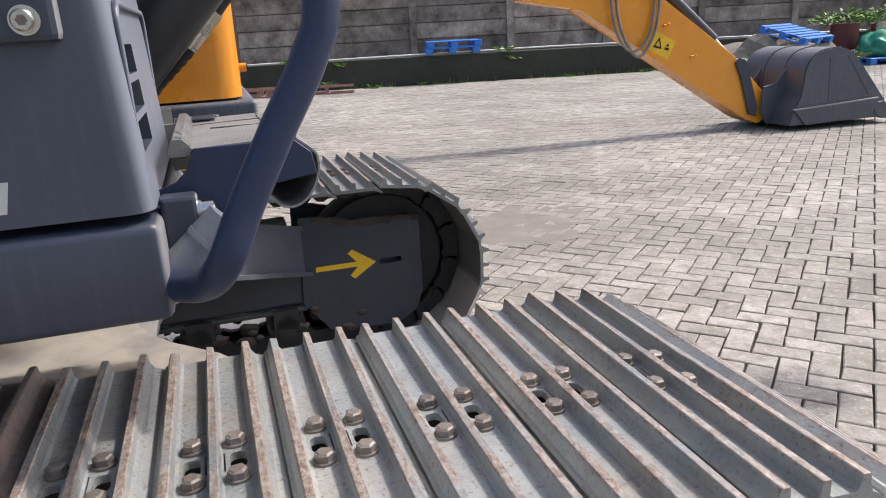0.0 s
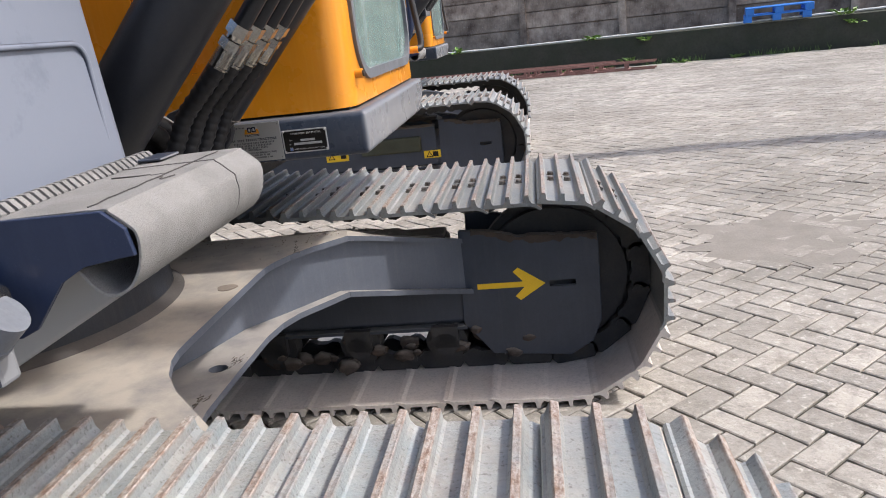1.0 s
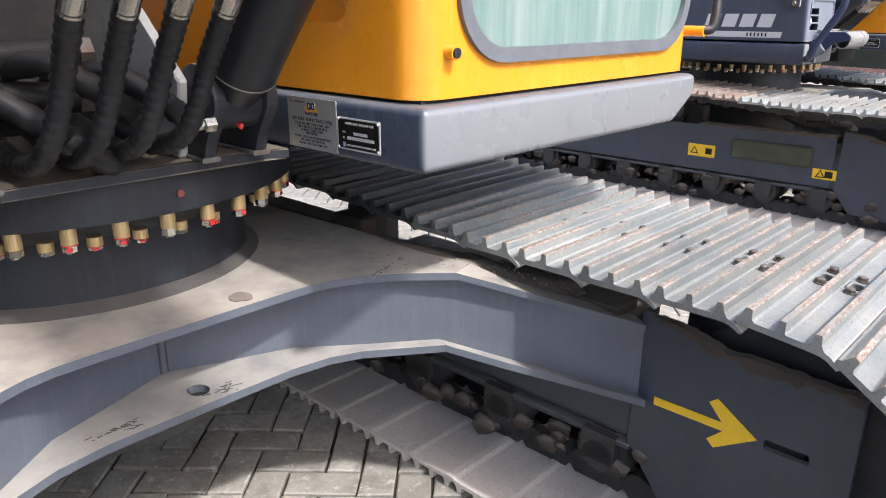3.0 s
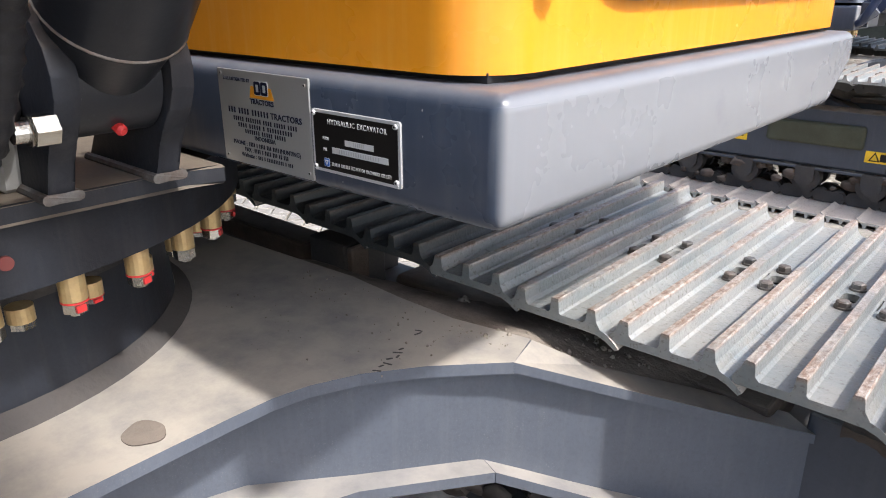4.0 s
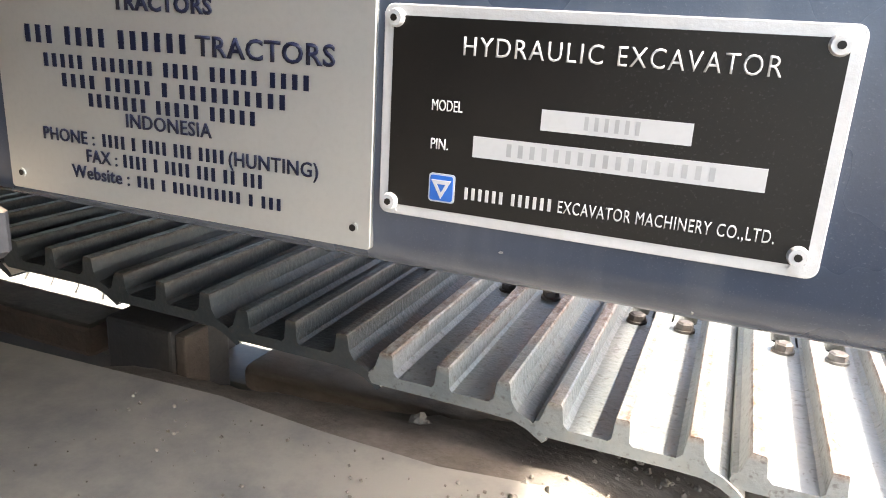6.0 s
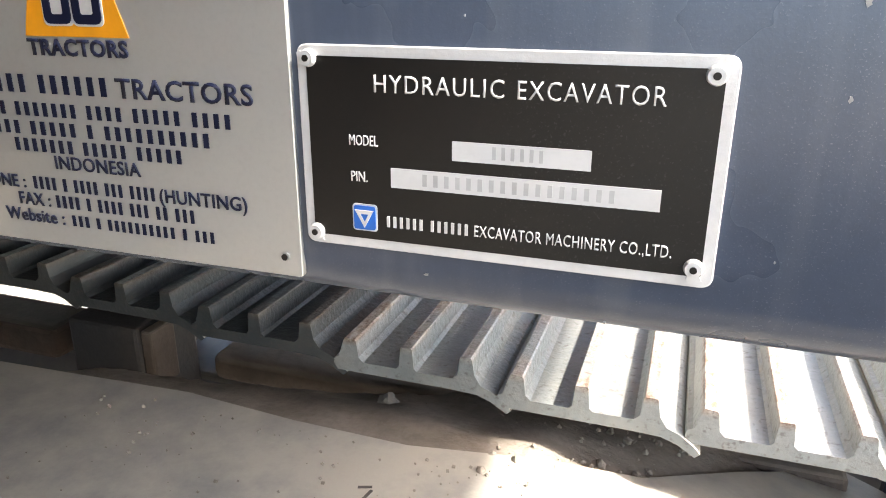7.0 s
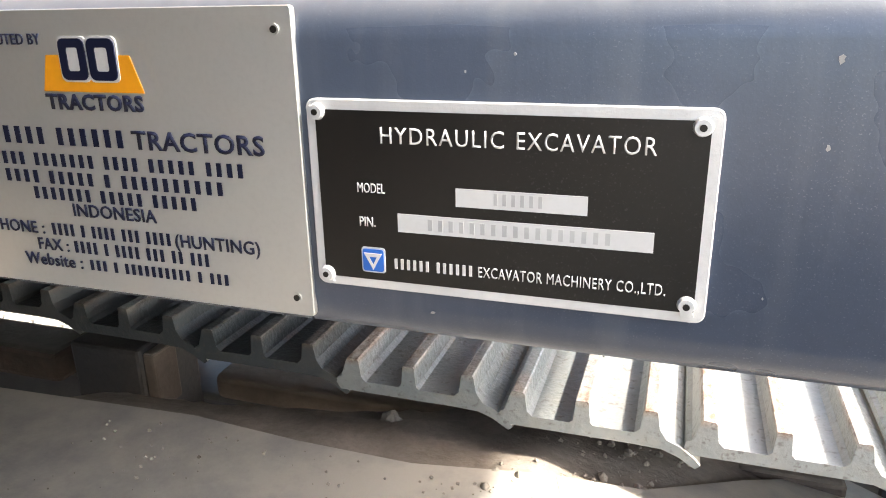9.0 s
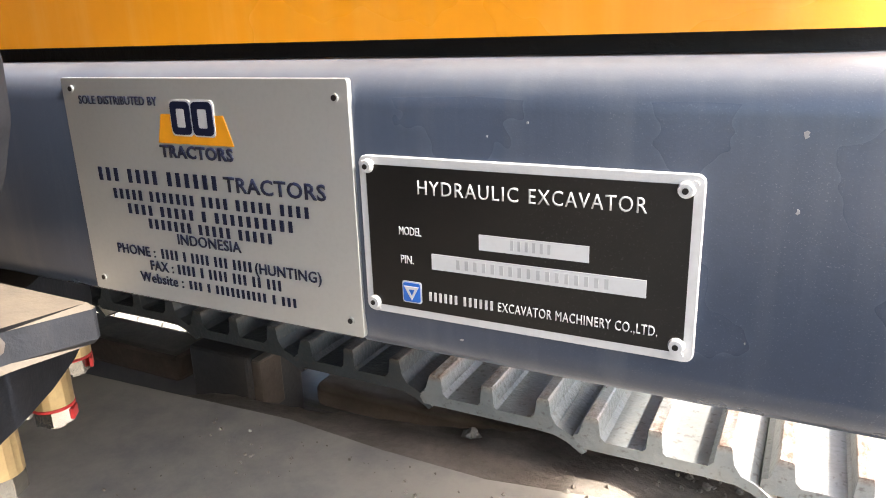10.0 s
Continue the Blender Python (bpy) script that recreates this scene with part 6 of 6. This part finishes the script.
bm = bmesh.new()
for i in range(60):
    a = random.uniform(0, 6.28)
    x, y = 11.5 + random.uniform(-1.4, 1.8), 12.8 + random.uniform(-0.4, 0.4)
    r = random.uniform(0.04, 0.13)
    m = pose(x, y, random.uniform(0.05, 0.35), random.uniform(0, 90), random.uniform(0, 90), 0)
    for v in box(bm, -r, r, -r * 0.7, r * 0.7, -r * 0.5, r * 0.5):
        v.co = m @ v.co
tagged(part("rubble", bm, CONCRETE, heap), kind="stuff")
for x, y, s in ((10.6, 12.6, 0.5), (10.9, 12.8, 0.5), (12.3, 12.4, 0.4), (10.4, 12.5, 0.35), (11.3, 12.7, 0.45), (11.6, 13.2, 0.5), (10.8, 12.4, 0.45), (11.1, 12.5, 0.5), (12.9, 12.5, 0.45), (13.3, 12.7, 0.4), (10.2, 12.9, 0.5), (12.6, 12.3, 0.35)):
    weed((x, y, 0.15), s, "green weeds sprouting from the rubble heap")
drum = thing("planter_drum", (14.05, 13.75, 0.0), "dull red drum used as a planter, full of green leaves", "planter", "planters")
bm = bmesh.new()
cyl(bm, (14.05, 13.75, 0), (14.05, 13.75, 0.85), 0.29, seg=28)
cyl(bm, (14.05, 13.75, 0.28), (14.05, 13.75, 0.30), 0.30, seg=28)
cyl(bm, (14.05, 13.75, 0.56), (14.05, 13.75, 0.58), 0.30, seg=28)
smooth(part("drum", bm, DRUM, drum), 40)
tub2 = thing("planter_drum", (14.95, 13.6, 0.0), "grey metal drum used as a planter, full of green leaves", "planter", "planters")
bm = bmesh.new()
cyl(bm, (14.95, 13.6, 0), (14.95, 13.6, 0.85), 0.31, seg=28)
cyl(bm, (14.95, 13.6, 0.84), (14.95, 13.6, 0.87), 0.32, seg=28)
smooth(part("drum", bm, CHROME, tub2), 40)
for t, cx, cy in ((drum, 14.05, 13.75), (tub2, 14.95, 13.6)):
    bm = bmesh.new()
    for i in range(420):
        a, r = random.uniform(0, 6.28), random.uniform(0, 0.65) ** 0.8
        o = Vector((cx + r * math.cos(a), cy + r * math.sin(a), 0.85 + random.uniform(0.0, 0.30) * (1.1 - r)))
        d = Vector((math.cos(a), math.sin(a), random.uniform(-0.2, 0.9))).normalized() * random.uniform(0.06, 0.16)
        s = d.cross(Vector((random.uniform(-1, 1), random.uniform(-1, 1), 1))).normalized() * 0.03
        bm.faces.new([bm.verts.new(p) for p in (o, o + d * 0.5 + s, o + d, o + d * 0.5 - s)])
    part("leaves", bm, LEAF, t)
bag = thing("tarp_bundle", (14.3, 12.95, 0.14), "green tarpaulin bundle lying on a blue pallet", "tarpaulin")
bm = bmesh.new()
bmesh.ops.create_icosphere(bm, subdivisions=4, radius=0.5)
for v in bm.verts:
    k = 1 + 0.25 * noise.noise(v.co * 5)
    v.co = Vector((14.3 + v.co.x * 1.0 * k, 12.95 + v.co.y * 0.8 * k, 0.14 + max(0, (v.co.z + 0.35)) * 0.6 * k))
smooth(part("tarp", bm, GREENBAG, bag), 60)

# a skin of dried mud washed over the paving
bm = bmesh.new()
ringv = []
for k in range(72):
    a = 2 * math.pi * k / 72
    r = 1 + 0.45 * noise.noise(Vector((math.cos(a) * 1.7, math.sin(a) * 1.7, 3.0))) + 0.45 * noise.noise(Vector((math.cos(a) * 6, math.sin(a) * 6, 9.0)))
    ringv.append((2.12 + 0.47 * r * math.cos(a) + 0.1 * math.sin(a), 4.72 + 0.42 * r * math.sin(a)))
prism(bm, ringv, 'z', -0.006, 0.0005)
tagged(part("mud_patch", bm, PATCH, None), "thin grey-brown patch of dried mud on the paving", "mud patch", kind="structure")

# grass along the foot of the wall and in front of it
bm = bmesh.new()
for i in range(1500):
    s, d = random.uniform(-12, 16), -abs(random.gauss(0, 0.10))
    if noise.noise(Vector((s * 0.9, 0, 0))) < -0.08:
        continue
    o = at_wall(s, d, -0.01)
    l, a = random.uniform(0.04, 0.16), random.uniform(0, 6.28)
    w = Vector((math.cos(a), math.sin(a), 0)) * 0.008
    e = o + Vector((random.uniform(-0.06, 0.06), random.uniform(-0.06, 0.06), l))
    bm.faces.new([bm.verts.new(q) for q in (o - w, o + w, e)])
tagged(part("grass", bm, LEAF, None), "thin green grass at the foot of the wall", "grass", kind="stuff")

# ---- paving: herringbone of concrete pavers ----
BR_L, BR_W, JOINT, PAVE_TURN, PAVE_O = 0.210, 0.105, 0.0080, radians(42.5), Vector((-0.193, 2.652))
ca, sa = math.cos(PAVE_TURN), math.sin(PAVE_TURN)


def paver_verts(u0, v0, lu, lv, lift, tilt):
    h, c = JOINT / 2, 0.0045
    out = []
    worn = [(random.uniform(-0.0035, 0.0035), random.uniform(-0.0035, 0.0035)) for _ in range(4)]
    for inset, z in ((h + c, lift), (h, lift - 0.0035), (h, lift - 0.02)):
        for (a, b), (wu, wv) in zip(((0, 0), (1, 0), (1, 1), (0, 1)), worn):
            u = u0 + wu + (inset if a == 0 else lu - inset)
            v = v0 + wv + (inset if b == 0 else lv - inset)
            out.append((u, v, z + tilt[0] * (a - 0.5) + tilt[1] * (b - 0.5)))
    return out


PF = [(0, 1, 2, 3)] + [(k + 4 * r, k + 4 + 4 * r, (k + 1) % 4 + 4 + 4 * r, (k + 1) % 4 + 4 * r) for r in (0, 1) for k in range(4)]
field_v, field_f, near = [], [], []
N = 190
for i in range(-N, N):
    for j in range(-N, N):
        k = (i + j) % 4
        if k not in (0, 2):
            continue
        u0, v0 = i * BR_W, j * BR_W
        lu, lv = (BR_L, BR_W) if k == 0 else (BR_W, BR_L)
        cu, cv = u0 + lu / 2, v0 + lv / 2
        x, y = PAVE_O.x + ca * cu - sa * cv, PAVE_O.y + sa * cu + ca * cv
        if not (-7 < x < 14 and -3.5 < y):
            continue
        if (Vector((x, y)) - WALL_A).dot(WALL_N) > -0.08:
            continue
        lift = random.uniform(-0.0025, 0.0015)
        tilt = (random.uniform(-0.002, 0.002), random.uniform(-0.002, 0.002))
        if -0.45 < x < 2.3 and 2.35 < y < 4.45 and not (3.0 < y < 3.7 and x < 1.1):
            near.append((u0, v0, lu, lv, lift, tilt, k))
            continue
        base = len(field_v)
        field_v += [(PAVE_O.x + ca * u - sa * v, PAVE_O.y + sa * u + ca * v, z) for u, v, z in paver_verts(u0, v0, lu, lv, lift, tilt)]
        field_f += [tuple(base + n for n in f) for f in PF]
me = bpy.data.meshes.new("paver_field")
me.from_pydata(field_v, [], field_f)
me.materials.append(BRICK_B)
pavement = tagged(new("pavement"), "herringbone paving of worn grey concrete pavers", "pavement", kind="structure")
fld = tagged(new("paver_field", me), kind="stuff")
fld.parent = pavement
shared = {}
for kk in (0, 2):
    for var in range(8):
        lu, lv = (BR_L, BR_W) if kk == 0 else (BR_W, BR_L)
        m2 = bpy.data.meshes.new("paver")
        m2.from_pydata([(u - lu / 2, v - lv / 2, z) for u, v, z in paver_verts(0, 0, lu, lv, 0, (random.uniform(-0.002, 0.002), random.uniform(-0.002, 0.002)))], [], PF)
        m2.materials.append(BRICK_A)
        shared[kk, var] = m2
for u0, v0, lu, lv, lift, tilt, k in near:
    cu, cv = u0 + lu / 2, v0 + lv / 2
    ob = new("paver", shared[k, random.randrange(8)])
    ob.parent = pavement
    ob.matrix_basis = pose(PAVE_O.x + ca * cu - sa * cv, PAVE_O.y + sa * cu + ca * cv, lift, 0, 0, math.degrees(PAVE_TURN))
